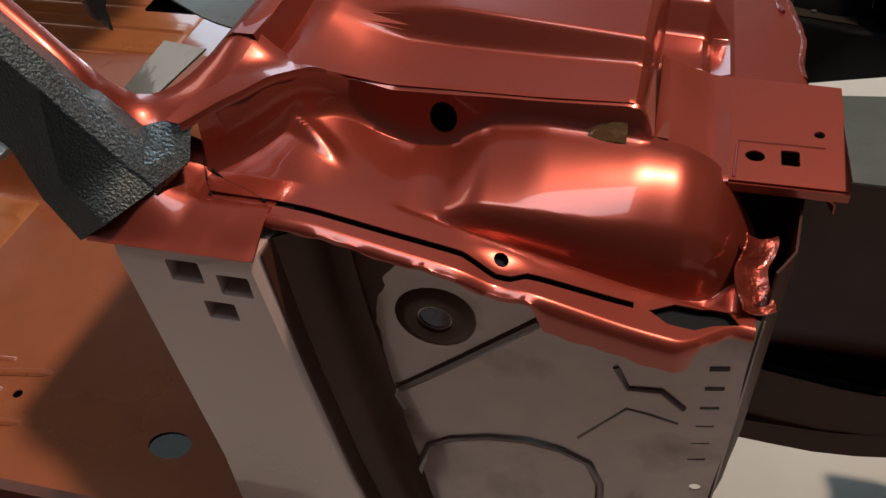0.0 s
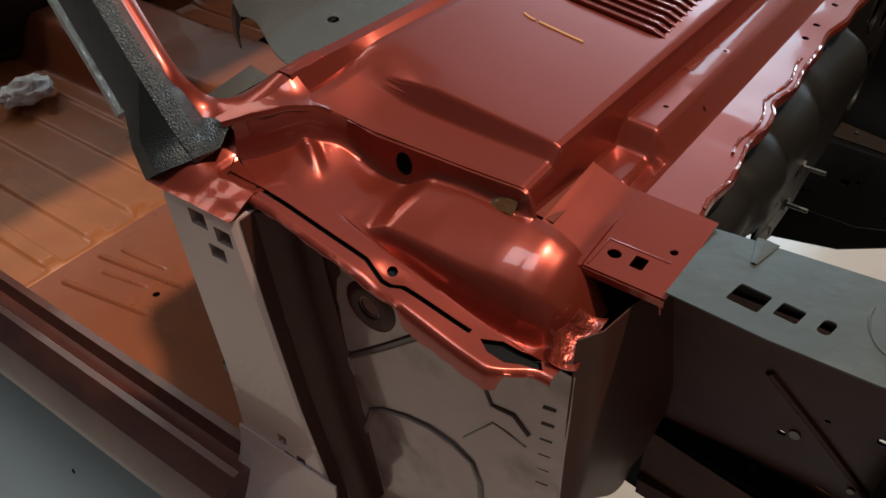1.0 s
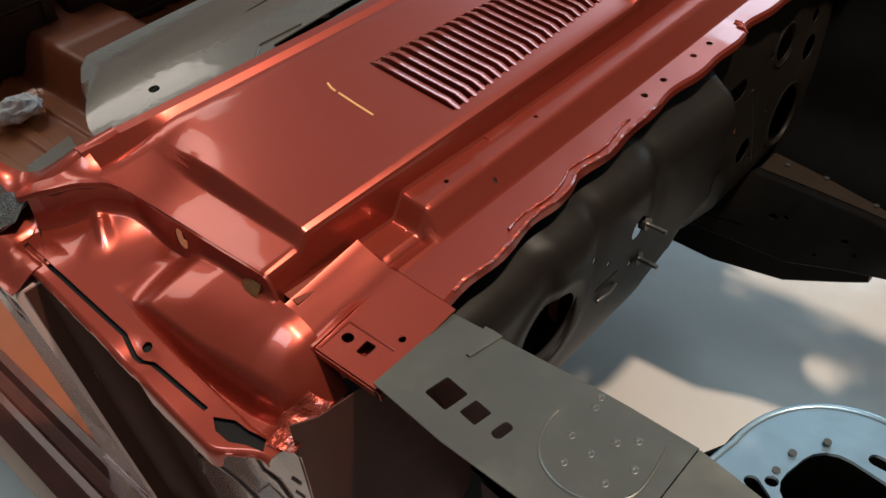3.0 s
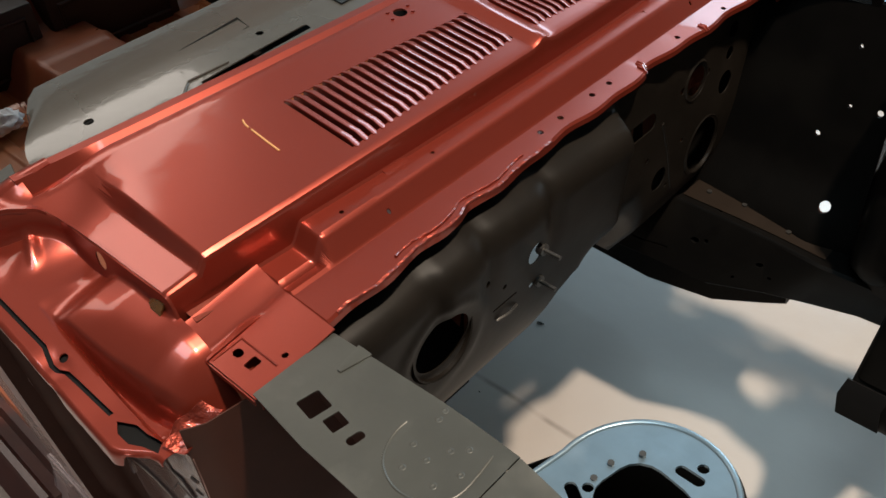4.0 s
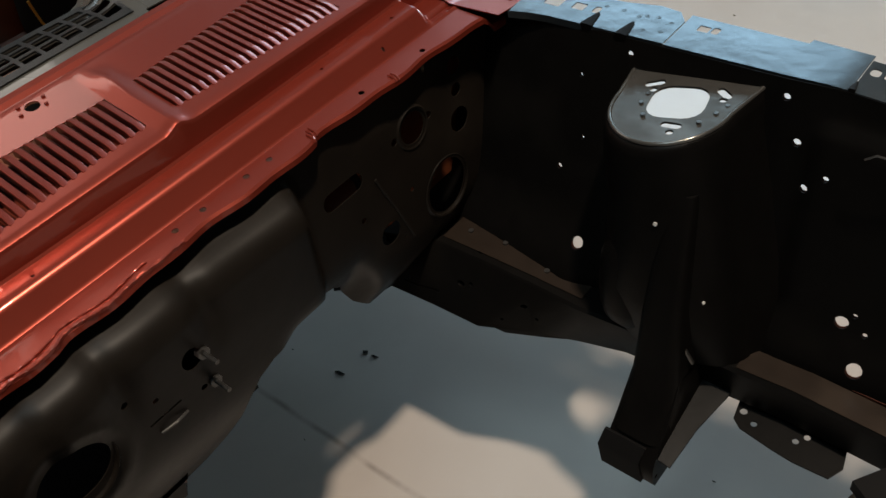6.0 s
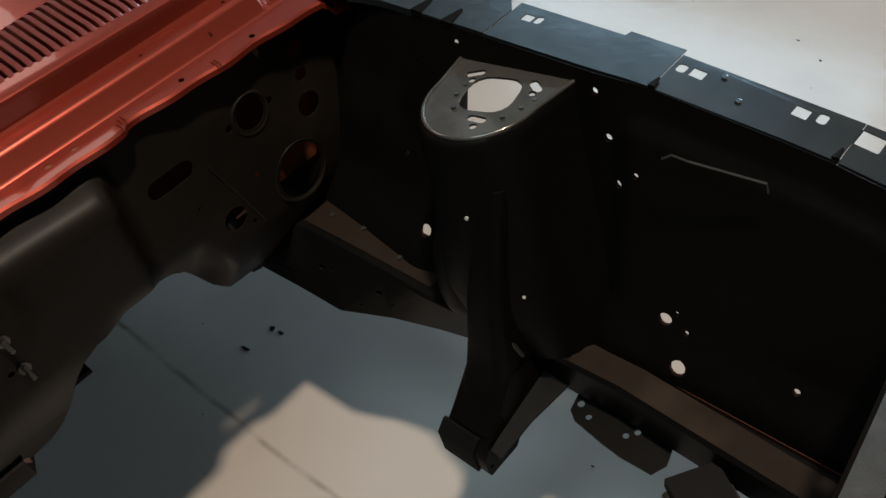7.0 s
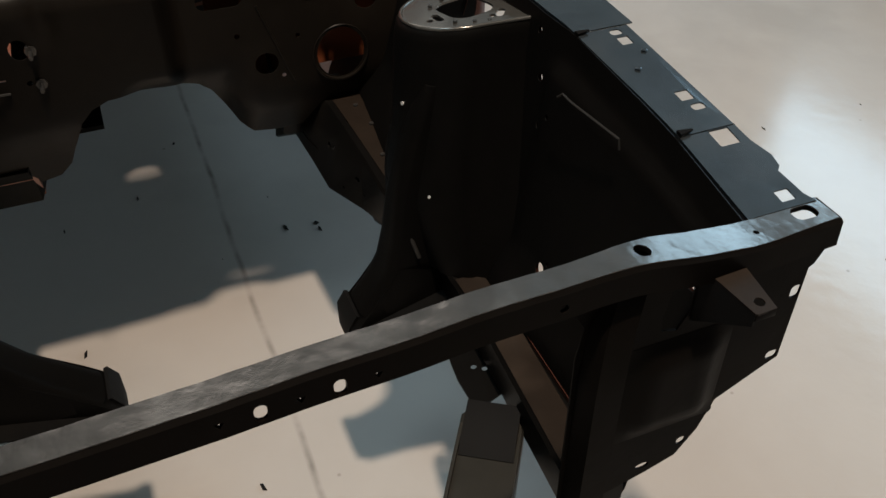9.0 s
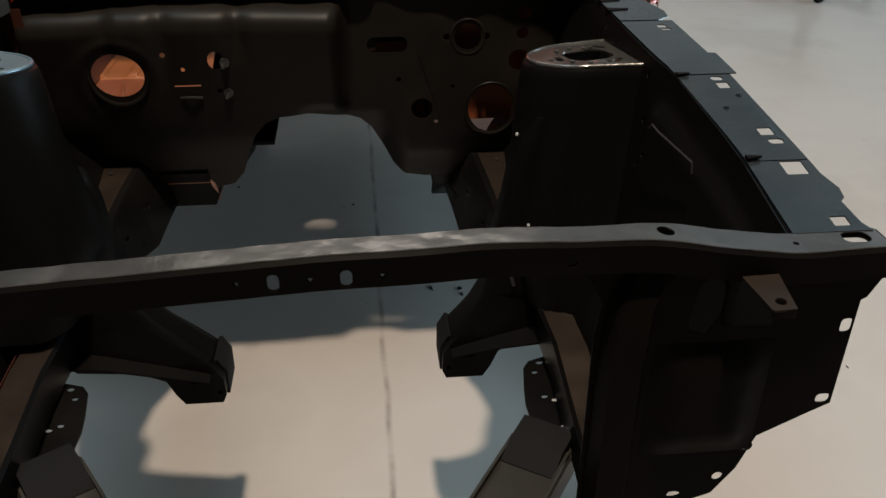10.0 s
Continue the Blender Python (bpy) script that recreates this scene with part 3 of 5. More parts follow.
# ---- firewall ----
WALL_RIGHT = ((0.40, -0.41), (0.53, -0.262), (0.70, -0.142), (0.735, -0.120), (0.78, -0.098), (0.82, -0.087), (0.86, -0.081), (0.90, -0.077), (0.95, -0.071), (1.00, -0.066), (1.04, -0.062), (1.060, -0.067), (1.074, -0.077), (1.084, -0.092), (1.090, -0.110), (1.096, -0.124), (1.13, -0.128))
WALL_LEFT = ((0.40, -0.41), (0.53, -0.262), (0.70, -0.142), (0.76, -0.124), (0.86, -0.119), (1.13, -0.126))


def wall_x(y, z):
    """The firewall's face: bulged on the right of the car, flat on the left."""
    m = smooth(0.075, 0.115, y) if y > 0 else smooth(-0.60, -0.64, y)
    z += 0.004 * math.sin(9 * y + 1) * smooth(1.0, 1.06, z)
    arch = 0.09 * smooth(0.15, 0.08, abs(y - 0.10)) * smooth(0.88, 0.80, z)
    right, left = soft(WALL_RIGHT, z - arch, 0.004), soft(WALL_LEFT, z - arch, 0.004)
    high = smooth(0.93, 1.05, z)
    groove = -0.009 * math.exp(-((y + 0.305) / 0.022) ** 2) - 0.012 * math.exp(-((y + 0.132) / 0.020) ** 2)
    bulge = 0.014 * smooth(-0.42, -0.39, y) * smooth(-0.29, -0.32, y) + 0.004 * math.sin(21 * y)
    rim = 0.004 * math.exp(-((math.hypot(y + 0.405, z - 0.935) - 0.085) / 0.012) ** 2)
    return right + (left - right) * m + (groove + bulge) * high * (1 - m) + rim


zs = span(0.40, 0.98, 30) + span(0.99, 1.128, 36)
firewall = part("firewall", grid(lambda y, z: (0, y, z), span(-0.64, 0.685, 114), zs, 0.002), BULKHEAD, shell, "semi-gloss black firewall with round openings")
lower = [(-0.70, 0.35), (-0.70, 0.50), (-0.42, 0.53), (-0.36, 0.575), (-0.27, 0.578), (-0.20, 0.600), (-0.168, 0.645), (-0.148, 0.705), (-0.118, 0.780), (-0.090, 0.812), (-0.055, 0.828), (0.0, 0.829), (0.098, 0.812), (0.135, 0.798), (0.16, 0.770), (0.188, 0.705), (0.215, 0.645),
         (0.245, 0.615), (0.30, 0.603), (0.37, 0.605), (0.70, 0.60), (0.70, 0.35)]
punch(firewall, cutters([lower], lambda u, v, w: (-0.1 + w, u, v), 0.2))
holes = [circle(0.454, 0.820, 0.055, 24, 0.062), circle(0.285, 0.825, 0.026, 18), rounded(0.205, 0.985, 0.095, 0.036, 0.017, 5),
         circle(-0.405, 0.945, 0.058, 28, 0.052), circle(-0.185, 0.975, 0.018, 14, 0.022), circle(0.395, 1.00, 0.032, 18), circle(0.345, 1.00, 0.008), circle(0.44, 1.00, 0.008),
         circle(0.520, 0.940, 0.026, 16), circle(0.525, 1.005, 0.014), circle(0.530, 1.055, 0.018), circle(-0.52, 0.98, 0.006), circle(-0.30, 0.99, 0.006), circle(-0.26, 0.955, 0.005),
         rounded(-0.255, 0.915, 0.060, 0.004, 0.0015), circle(-0.185, 0.90, 0.006), circle(0.23, 0.90, 0.006), circle(0.36, 0.88, 0.005), circle(0.32, 0.79, 0.005)]
punch(firewall, cutters(holes, lambda u, v, w: (-0.1 + w, u, v), 0.2))
for v in firewall.data.vertices:
    v.co.x += wall_x(v.co.y, v.co.z)
for y, z, r in ((0.454, 0.820, 0.064), (0.395, 1.00, 0.040), (-0.405, 0.945, 0.066)):
    part("hole_collar", loft([[(wall_x(y, z) + h, y + rr * math.cos(t), z + 1.05 * rr * math.sin(t)) for t in span(0, 2 * math.pi * 27 / 28, 27)] for rr, h in ((r - 0.004, -0.002), (r - 0.003, 0.004), (r, 0.005), (r + 0.004, 0.0))], True, False), BULKHEAD, firewall)
part("footwell_pad", grid(lambda y, z: (-0.195 + 0.03 * (z - 0.74) + 0.002 * math.sin(70 * z), y, z), span(0.18, 0.62, 10), span(0.765, 1.10, 28), 0.004), PAN_FRONT, shell, "brown footwell pad behind the firewall")
part("wall_rib", tube([(wall_x(0.279, 0.961) + 0.001, 0.279, 0.961), (wall_x(0.31, 0.87) + 0.001, 0.31, 0.87), (wall_x(0.343, 0.771) + 0.001, 0.343, 0.771)], 0.004, 8), BULKHEAD, firewall)
part("cable_clip", tube([(wall_x(-0.25, 0.89) + 0.004, -0.275, 0.887), (wall_x(-0.25, 0.89) + 0.010, -0.25, 0.890), (wall_x(-0.25, 0.89) + 0.004, -0.225, 0.886)], 0.0025, 6), BOLT, firewall)


def stud(at, way, r, length, parent, material=BOLT):
    at, way = Vector(at), Vector(way)
    part("stud", tube([at, at + way * length], r, 8), material, parent)


for z in (0.97, 0.896):
    stud((wall_x(-0.165, z) - 0.005, -0.165, z), (1, 0, 0), 0.011, 0.012, firewall)
    stud((wall_x(-0.165, z) + 0.006, -0.165, z), (1, 0, 0), 0.004, 0.032, firewall)

# ---- engine bay sides ----
def top_z(x):
    return lerp(((-0.10, 1.133), (0.50, 1.129), (0.55, 1.125), (0.74, 1.104), (0.83, 1.091), (0.99, 1.066)), x)


def apron_y(x, z):
    k = 0.277 + (0.16 - 0.277) * smooth(0.20, 0.45, x)
    base = lerp(((-0.1, 0.650), (0.2, 0.640), (0.46, 0.645), (0.55, 0.652), (0.81, 0.668), (1.0, 0.668)), x)
    ridge = 0.016 * smooth(0.50, 0.54, x) * smooth(top_z(x) - 0.075, top_z(x) - 0.045, z)
    foot = 0.045 * smooth(0.80, 0.66, z) * smooth(0.24, 0.12, x)
    turned_in = 0.030 * smooth(0.74, 0.635, z) * smooth(0.34, 0.48, x)
    return base - k * (1.12 - z) - 0.012 * smooth(0.50, 0.54, x) + ridge - foot - turned_in


def under(x, z):
    """Squeeze the top of the apron down under the falling rail."""
    return z - (1.127 - top_z(x)) * smooth(0.92, 1.10, z)


FLANGES = (
    # x from, x to, outer edge, lift, holes as (x, a, length, width)
    (-0.056, 0.245, 0.752, 0.0000, ((0.004, 0.690, 0.034, 0.030), (0.055, 0.692, 0.024, 0.022), (0.090, 0.694, 0.013, 0.022))),
    (0.246, 0.545, 0.766, -0.0015, ((0.283, 0.716, 0.020, 0.018), (0.303, 0.718, 0.013, 0.020))),
    (0.546, 0.815, 0.766, -0.0030, ((0.560, 0.720, 0.015, 0.020), (0.585, 0.722, 0.022, 0.020), (0.738, 0.730, 0.022, 0.022), (0.766, 0.735, 0.014, 0.022))),
    (0.816, 0.976, 0.760, -0.0040, ((0.832, 0.733, 0.036, 0.032), (0.955, 0.742, 0.020, 0.022))),
)


def rail_in(s, x):
    """Inner edge of the rail; on the right side its rear half is wider."""
    if s < 0:
        return lerp(((-0.1, 0.602), (-0.06, 0.599), (0.03, 0.599), (0.15, 0.600), (0.25, 0.607), (0.46, 0.640), (0.55, 0.657), (0.81, 0.672), (1.0, 0.670)), x)
    return lerp(((-0.1, 0.612), (0.0, 0.640), (0.2, 0.645), (0.46, 0.650), (0.55, 0.657), (0.81, 0.672), (1.0, 0.670)), x)


def rail_z(s, x):
    return top_z(x) + (lerp(((-0.06, 0.0), (0.06, 0.010), (0.25, 0.026), (0.40, 0.022), (0.54, 0.0)), x) if s < 0 else 0.0)


def bay_side(s):
    side = part("fender_apron", grid(lambda x, z: (x, s * apron_y(x, under(x, z)), under(x, z)),
                                     span(-0.34, 1.005, 96), span(0.60, 1.125, 40), 0.0018), BLACK, shell, "semi-gloss black inner fender apron with bolt holes")
    loops = [circle(x, z, r, 12) for x, z, r in ((0.144, 0.735, 0.012), (0.177, 0.937, 0.007), (0.185, 1.024, 0.0065), (0.193, 1.105, 0.005), (0.075, 0.862, 0.006),
             (0.118, 0.933, 0.004), (0.10, 1.045, 0.004), (0.461, 1.098, 0.0065), (0.490, 1.027, 0.007), (0.517, 0.954, 0.007), (0.547, 0.985, 0.0055), (0.628, 0.732, 0.012), (0.672, 0.663, 0.014), (0.645, 0.752, 0.005),
             (0.668, 0.722, 0.005), (0.857, 0.708, 0.006), (0.951, 0.968, 0.027))]
    loops.append([(0.203, 1.085), (0.197, 0.95), (0.220, 0.66), (0.48, 0.66), (0.45, 0.85), (0.425, 1.085)])
    punch(side, cutters(loops, lambda u, v, w: (u, s * (0.40 + w), v), 0.4))
    skin = part("wheel_arch_skin", grid(lambda x, z: (x, s * (apron_y(x, min(z, top_z(x) - 0.012)) + 0.005), min(z, top_z(x) - 0.012)), span(-0.10, 1.0, 50), span(0.60, 1.10, 20), 0.001), MAROON, side, "dark maroon wheel arch side")
    punch(skin, cutters(loops, lambda u, v, w: (u, s * (0.40 + w), v), 0.4))
    part("splash_shelf", grid(lambda x, k: (x, s * ((apron_y(x, 0.60) + 0.005) * (1 - k) + (0.542 - (0.032 * smooth(0.05, 0.30, x) if s < 0 else 0.0)) * k), 0.602 - 0.02 * k), span(-0.10, 1.0, 24), span(0, 1, 3), 0.0015), MAROON, side, "dark maroon splash shelf")
    for x, z, r in ((0.09, 0.875, 0.007), (0.17, 0.80, 0.005), (0.30, 0.74, 0.005)):
        stud((x, s * (apron_y(x, z) + 0.004), z), (0, s, 0), r, 0.006, side)
    part("arch_brace", tube([(x, s * (apron_y(x, z) + 0.006), z) for x, z in ((0.045, 0.985), (0.11, 0.905), (0.19, 0.80), (0.25, 0.735))], 0.006, 8), MAROON, side)
    for x0, x1, outer, lift, holes in FLANGES:
        def outline():
            pts = [(x, rail_in(s, x)) for x in span(x0, x1, 8)]
            if x0 > 0.8:
                pts += [(x1, 0.776), (0.96, 0.768), (0.914, 0.763), (0.906, 0.771), (0.885, 0.774), (0.85, 0.764)]
            elif x0 > 0.2 and x1 < 0.6:
                pts += [(x1, 0.759), (x1 - 0.095, 0.759), (x1 - 0.098, 0.746)] if s > 0 else [(x1, 0.745), (x1 - 0.095, 0.735), (x1 - 0.13, 0.720)]
            elif x0 < 0:
                pts += [(x1, outer - 0.03), (x1 - 0.02, outer - 0.005), (x1 - 0.06, outer), (0.12, 0.738), (0.05, 0.733)] if s > 0 else [(x1, 0.712), (x1 - 0.015, 0.730), (x1 - 0.04, 0.741), (0.15, 0.744), (0.05, 0.738)]
            else:
                pts += [(x1, 0.761)]
            pts.append((x0, (0.762 if x0 > 0.8 else 0.748 if s > 0 else 0.740 if x0 > 0.5 else 0.712) if x0 > 0 else 0.724))
            return pts
        narrow = 0.028 if s < 0 and 0.2 < x0 < 0.5 else 0.0
        rings = [rounded(x + 0.4 * narrow + (0.011 if s < 0 and 0 < x < 0.01 else 0.0), a - narrow, l, w, min(l, w) * (0.10 if l > 0.015 else 0.40), 3, 10 if s < 0 and x < 0.1 else 0) for x, a, l, w in holes]
        mat = STEEL if (s < 0 and x0 < 0.5) else RAIL
        fl = part("fender_rail", prism([(u, s * v) for u, v in outline()], [[(u, s * v) for u, v in r] for r in rings],
                                       lambda u, v, w: (u, v, rail_z(s, u) + lift + w), 0.002), mat, shell, "grey primed fender mounting rail" if mat is STEEL else "dark satin fender mounting rail")
        part("rail_skirt", grid(lambda u, v: (u, s * rail_in(s, u), rail_z(s, u) + lift - v),
                                span(x0, x1, 8), (0, 0.012 if s > 0 else 0.036), 0.002), mat, fl)
    if s < 0:
        swage = ((0.119, 0.632), (0.117, 0.663), (0.130, 0.693), (0.150, 0.708), (0.175, 0.7145), (0.200, 0.710), (0.220, 0.695), (0.229, 0.677), (0.226, 0.640), (0.221, 0.612))
        for _ in range(2):
            swage = [((3 - k) * p[0] / 4 + (1 + k) * q[0] / 4, (3 - k) * p[1] / 4 + (1 + k) * q[1] / 4) for p, q in zip(swage, swage[1:]) for k in (0, 2)]
        part("rail_swage", tube([(x, s * a, rail_z(s, x) + 0.0012) for x, a in swage], 0.0018, 8), STEEL, side)
    near = ((0.145, 0.620), (0.146, 0.661), (0.184, 0.644), (0.199, 0.631), (0.213, 0.660), (0.200, 0.687), (0.142, 0.607), (0.158, 0.690), (0.172, 0.668))
    far = ((0.165, 0.672), (0.195, 0.668), (0.225, 0.676), (0.168, 0.705), (0.200, 0.715), (0.228, 0.708), (0.180, 0.712), (0.135, 0.712), (0.10, 0.712))
    for x, a in (near if s < 0 else far) + ((0.62, 0.735), (0.66, 0.700)):
        part("spot_weld", loft([[(x + r * math.cos(t), s * (a + r * math.sin(t)), rail_z(s, x) + 0.002 + h) for t in span(0, 2 * math.pi * 9 / 10, 9)] for r, h in ((0.0050, -0.0003), (0.0036, 0.0004), (0.0026, 0.0005), (0.0014, 0.0000))]), STEEL if (s < 0 and x < 0.5) else RAIL, side)
    for x in ((0.10, 0.17) if s > 0 else (0.10,)) + (0.548, 0.812):
        a = apron_y(x, 1.12) + 0.006
        if s < 0 and x < 0.5:
            x, a = 0.0, 0.604
        dent = loft([[(x + dx, s * (a + da), rail_z(s, x) + 0.004 - dz) for dx, dz in ((-w, 0), (-w * 0.5, d), (0, d * 1.2), (w * 0.5, d), (w, 0), (0, -0.001))] for da, w, d in (((-0.008, 0.012, 0.022), (0.012, 0.008, 0.010), (0.035, 0.003, 0.002)) if x < 0.5 else ((-0.006, 0.006, 0.012), (0.006, 0.004, 0.006), (0.016, 0.002, 0.002)))])
        part("rail_dent", dent, FLANGE if s > 0 or x > 0.5 else STEEL, side)
    # wiring clip
    part("wire_clip", tube([(0.60, s * 0.602, 1.055), (0.615, s * 0.602, 1.068), (0.64, s * 0.604, 1.066), (0.748, s * 0.622, 1.061), (0.752, s * 0.622, 1.045)], 0.0018, 6), BOLT, side)
    tower(s)
    rail(s)
    return side


def d_ring(z, cx, ca, r, back, half, flat, n=28):
    """D-shaped ring: a round nose towards the engine, straight to the back."""
    pts = []
    for i in range(n + 1):
        t = math.pi * i / n
        pts.append((cx - r * math.cos(t), ca - r * flat * math.sin(t), z))
    return [(cx - half, back, z)] + pts + [(cx + half, back, z)]


def tower(s):
    def flip(ring, tilt=0.0):
        k, low = (0.0, 0.0) if s > 0 else (1.0, 0.02 * smooth(1.0, 0.78, ring[0][2]))
        back = max(p[1] for p in ring) - 0.001
        return [(x + (0.038 * k if a < back else 0.0), s * (a - (0.022 * k + low if a < back else 0.0)), z + 0.025 * k + tilt * (x - 0.31) + 0.10 * tilt * 5 * (a - 0.56)) for x, a, z in ring]
    specs = ((1.086, 0.312, 0.562, 0.096, 0.645, 0.112, 1.10), (1.084, 0.312, 0.562, 0.101, 0.646, 0.115, 1.10), (1.078, 0.312, 0.562, 0.105, 0.647, 0.117, 1.10), (1.065, 0.313, 0.561, 0.107, 0.647, 0.118, 1.10), (1.03, 0.316, 0.558, 0.109, 0.645, 0.121, 1.10),
             (0.92, 0.335, 0.535, 0.110, 0.620, 0.140, 0.98), (0.78, 0.348, 0.515, 0.125, 0.600, 0.165, 0.88), (0.70, 0.358, 0.515, 0.135, 0.590, 0.175, 0.70), (0.63, 0.365, 0.515, 0.145, 0.580, 0.185, 0.52))
    rings = [flip(d_ring(*q), 0.10 if q[0] > 1.0 else 0.0) for q in specs]
    if s < 0:
        rings.append([(0.40 + 0.05 * (x - 0.40), -0.52 + 0.05 * (y + 0.52), 0.629) for x, y, z in rings[-1]])
    body = part("shock_tower", loft(rings, False, False), BLACK, shell, "black pressed-steel shock tower with a bare top plate")
    ring = [(x, a) for x, a, z in d_ring(0, 0.312, 0.562, 0.0965, 0.645, 0.112, 1.10)]
    hole = rounded(0.318, 0.566, 0.092, 0.086, 0.030, 4, 12)
    extra = [hole]
    for x, a, turn in ((0.258, 0.602, 35), (0.376, 0.608, -35), (0.338, 0.508, 5)):
        extra.append(rounded(x, a, 0.034, 0.014, 0.0065, 3, turn))
        extra.append(circle(x + 0.006, a - 0.0165, 0.0065, 10))
    mat = PLATE if s > 0 else PLATE_BLUE_SHEEN
    ox, oa, oz = (0, 0, 0) if s > 0 else (0.038, 0.022, 0.025)
    plate = part("top_plate", prism([(x, s * a) for x, a in ring], [[(x, s * a) for x, a in r] for r in extra],
                                    lambda u, v, w: (u + ox, v - s * oa, 1.085 + oz + 0.10 * (u - 0.31) + 0.05 * (abs(v) - 0.56) + w), 0.004), mat, body, "grey bare top plate with slotted holes" if s > 0 else "bare top plate with slotted holes, tinted by a blue reflection")
    rim = [(x + ox, s * (a - oa), 1.0875 + oz + 0.10 * (x - 0.31) + 0.05 * (a - 0.56)) for x, a in ring]
    part("plate_rim", tube(rim, 0.0042, 8), mat, plate, "rounded bare plate rim", 60)
    for x, a in ((0.285, 0.515), (0.265, 0.545), (0.262, 0.572), (0.375, 0.525), (0.388, 0.555), (0.395, 0.580)):
        part("rivet", tube([(x + ox, s * (a - oa), 1.084 + oz), (x + ox, s * (a - oa), 1.0915 + oz + 0.10 * (x - 0.31))], 0.004, 8), BOLT, plate)
    # engine mount: a bracket with a blunt tip, hanging inwards
    shape = [(0.300, 0.528), (0.284, 0.50), (0.282, 0.462), (0.290, 0.443), (0.367, 0.443), (0.383, 0.468), (0.398, 0.503), (0.43, 0.525), (0.48, 0.535), (0.52, 0.60), (0.52, 0.64), (0.385, 0.64), (0.366, 0.61), (0.328, 0.56)]

    def place(u, v, w):
        if s < 0:
            u -= 0.117 * smooth(0.80, 0.52, v) * smooth(0.52, 0.40, u)
        x0, x1 = lerp(((0.44, 0.345), (0.60, 0.345), (0.75, 0.350), (0.95, 0.362)), v), lerp(((0.44, 0.447), (0.56, 0.443), (0.70, 0.432), (0.95, 0.412)), v)
        return (x0 + (x1 - x0) * w, s * u, v - (0.030 * smooth(0.80, 0.60, v) if s < 0 else 0.0))
    mount = part("engine_mount", prism(shape, [rounded(0.334, 0.498, 0.036, 0.010, 0.004), circle(0.295, 0.468, 0.005, 8)], place, 1.0), BLACK, shell, "black welded engine mount bracket")
    arm = []
    for v, ui, w0, w1 in ((1.000, 0.462, 0.10, 0.90), (0.96, 0.443, 0.02, 0.98), (0.91, 0.425, 0.0, 1.0), (0.86, 0.408, 0.0, 1.0), (0.78, 0.389, 0.0, 1.0), (0.69, 0.376, 0.0, 1.0), (0.63, 0.362, 0.0, 1.0), (0.58, 0.336, 0.0, 1.0), (0.54, 0.303, 0.0, 1.0)):
        w = w1 - w0
        arm.append([place(u, v, w0 + k * w) for u, k in ((0.50, 0.0), (ui + 0.020, 0.0), (ui + 0.008, 0.05), (ui + 0.002, 0.14), (ui, 0.28), (ui, 0.72), (ui + 0.002, 0.86), (ui + 0.008, 0.95), (ui + 0.020, 1.0), (0.50, 1.0))])
    part("mount_arm", loft(arm), BLACK, mount, "", 50)
    part("mount_pad", prism([(0.296, 0.534), (0.280, 0.50), (0.279, 0.448), (0.290, 0.450), (0.288, 0.50), (0.304, 0.530)], [], lambda u, v, w: (0.335 + w + 0.004 * math.sin(60 * v), s * (u - (0.117 if s < 0 else 0)), v - (0.03 if s < 0 else 0)), 0.085), DARK, mount)
    tip = 0.300 if s > 0 else 0.19
    dz = 0.0 if s > 0 else 0.03
    part("mount_brace", loft([[(0.446, s * tip, 0.517 - dz), (0.470, s * tip, 0.513 - dz), (0.470, s * tip, 0.509 - dz), (0.446, s * tip, 0.513 - dz)], [(0.44, s * 0.38, 0.540), (0.478, s * 0.385, 0.536), (0.478, s * 0.385, 0.532), (0.44, s * 0.38, 0.536)],
                              [(0.42, s * 0.49, 0.568), (0.50, s * 0.485, 0.562), (0.50, s * 0.485, 0.558), (0.42, s * 0.49, 0.564)]]), BLACK, mount)
    part("spring_pocket", loft([[(0.292 + 0.058 * w * math.cos(t), s * ((0.470 if s > 0 else 0.43) - 0.052 * w * math.sin(t)), 0.76 + dz) for t in span(0, math.pi, 14)] for dz, w in ((0.125, 0.25), (0.115, 0.55), (0.09, 0.82), (0.05, 0.97), (0.0, 1.05), (-0.05, 1.05), (-0.08, 0.95), (-0.098, 0.72), (-0.104, 0.35))], False, False), BLACK, body)
    for i, (p, q) in enumerate((((0.345, 0.452, 0.885), (0.375, 0.425, 0.86)), ((0.415, 0.405, 0.735), (0.440, 0.425, 0.66)), ((0.27, 0.455, 0.83), (0.245, 0.462, 0.838)))):
        part("weld_bead", tube([(p[0], s * p[1], p[2]), ((p[0] + q[0]) / 2 + 0.003, s * (p[1] + q[1]) / 2, (p[2] + q[2]) / 2), (q[0], s * q[1], q[2])], 0.004, 7), BOLT, body)
    # pale discs in place of bright floor showing through holes
    if s > 0:
        for at, way, r in (((0.356, 0.433, 0.95), (0.27, -0.95, 0.15), 0.0035), ((0.441, 0.448, 0.798), (0.68, -0.69, 0.22), 0.003)):
            stud(Vector(at) - Vector(way) * 0.004, way, r, 0.006, body, HOLE_SPOT)
    return body


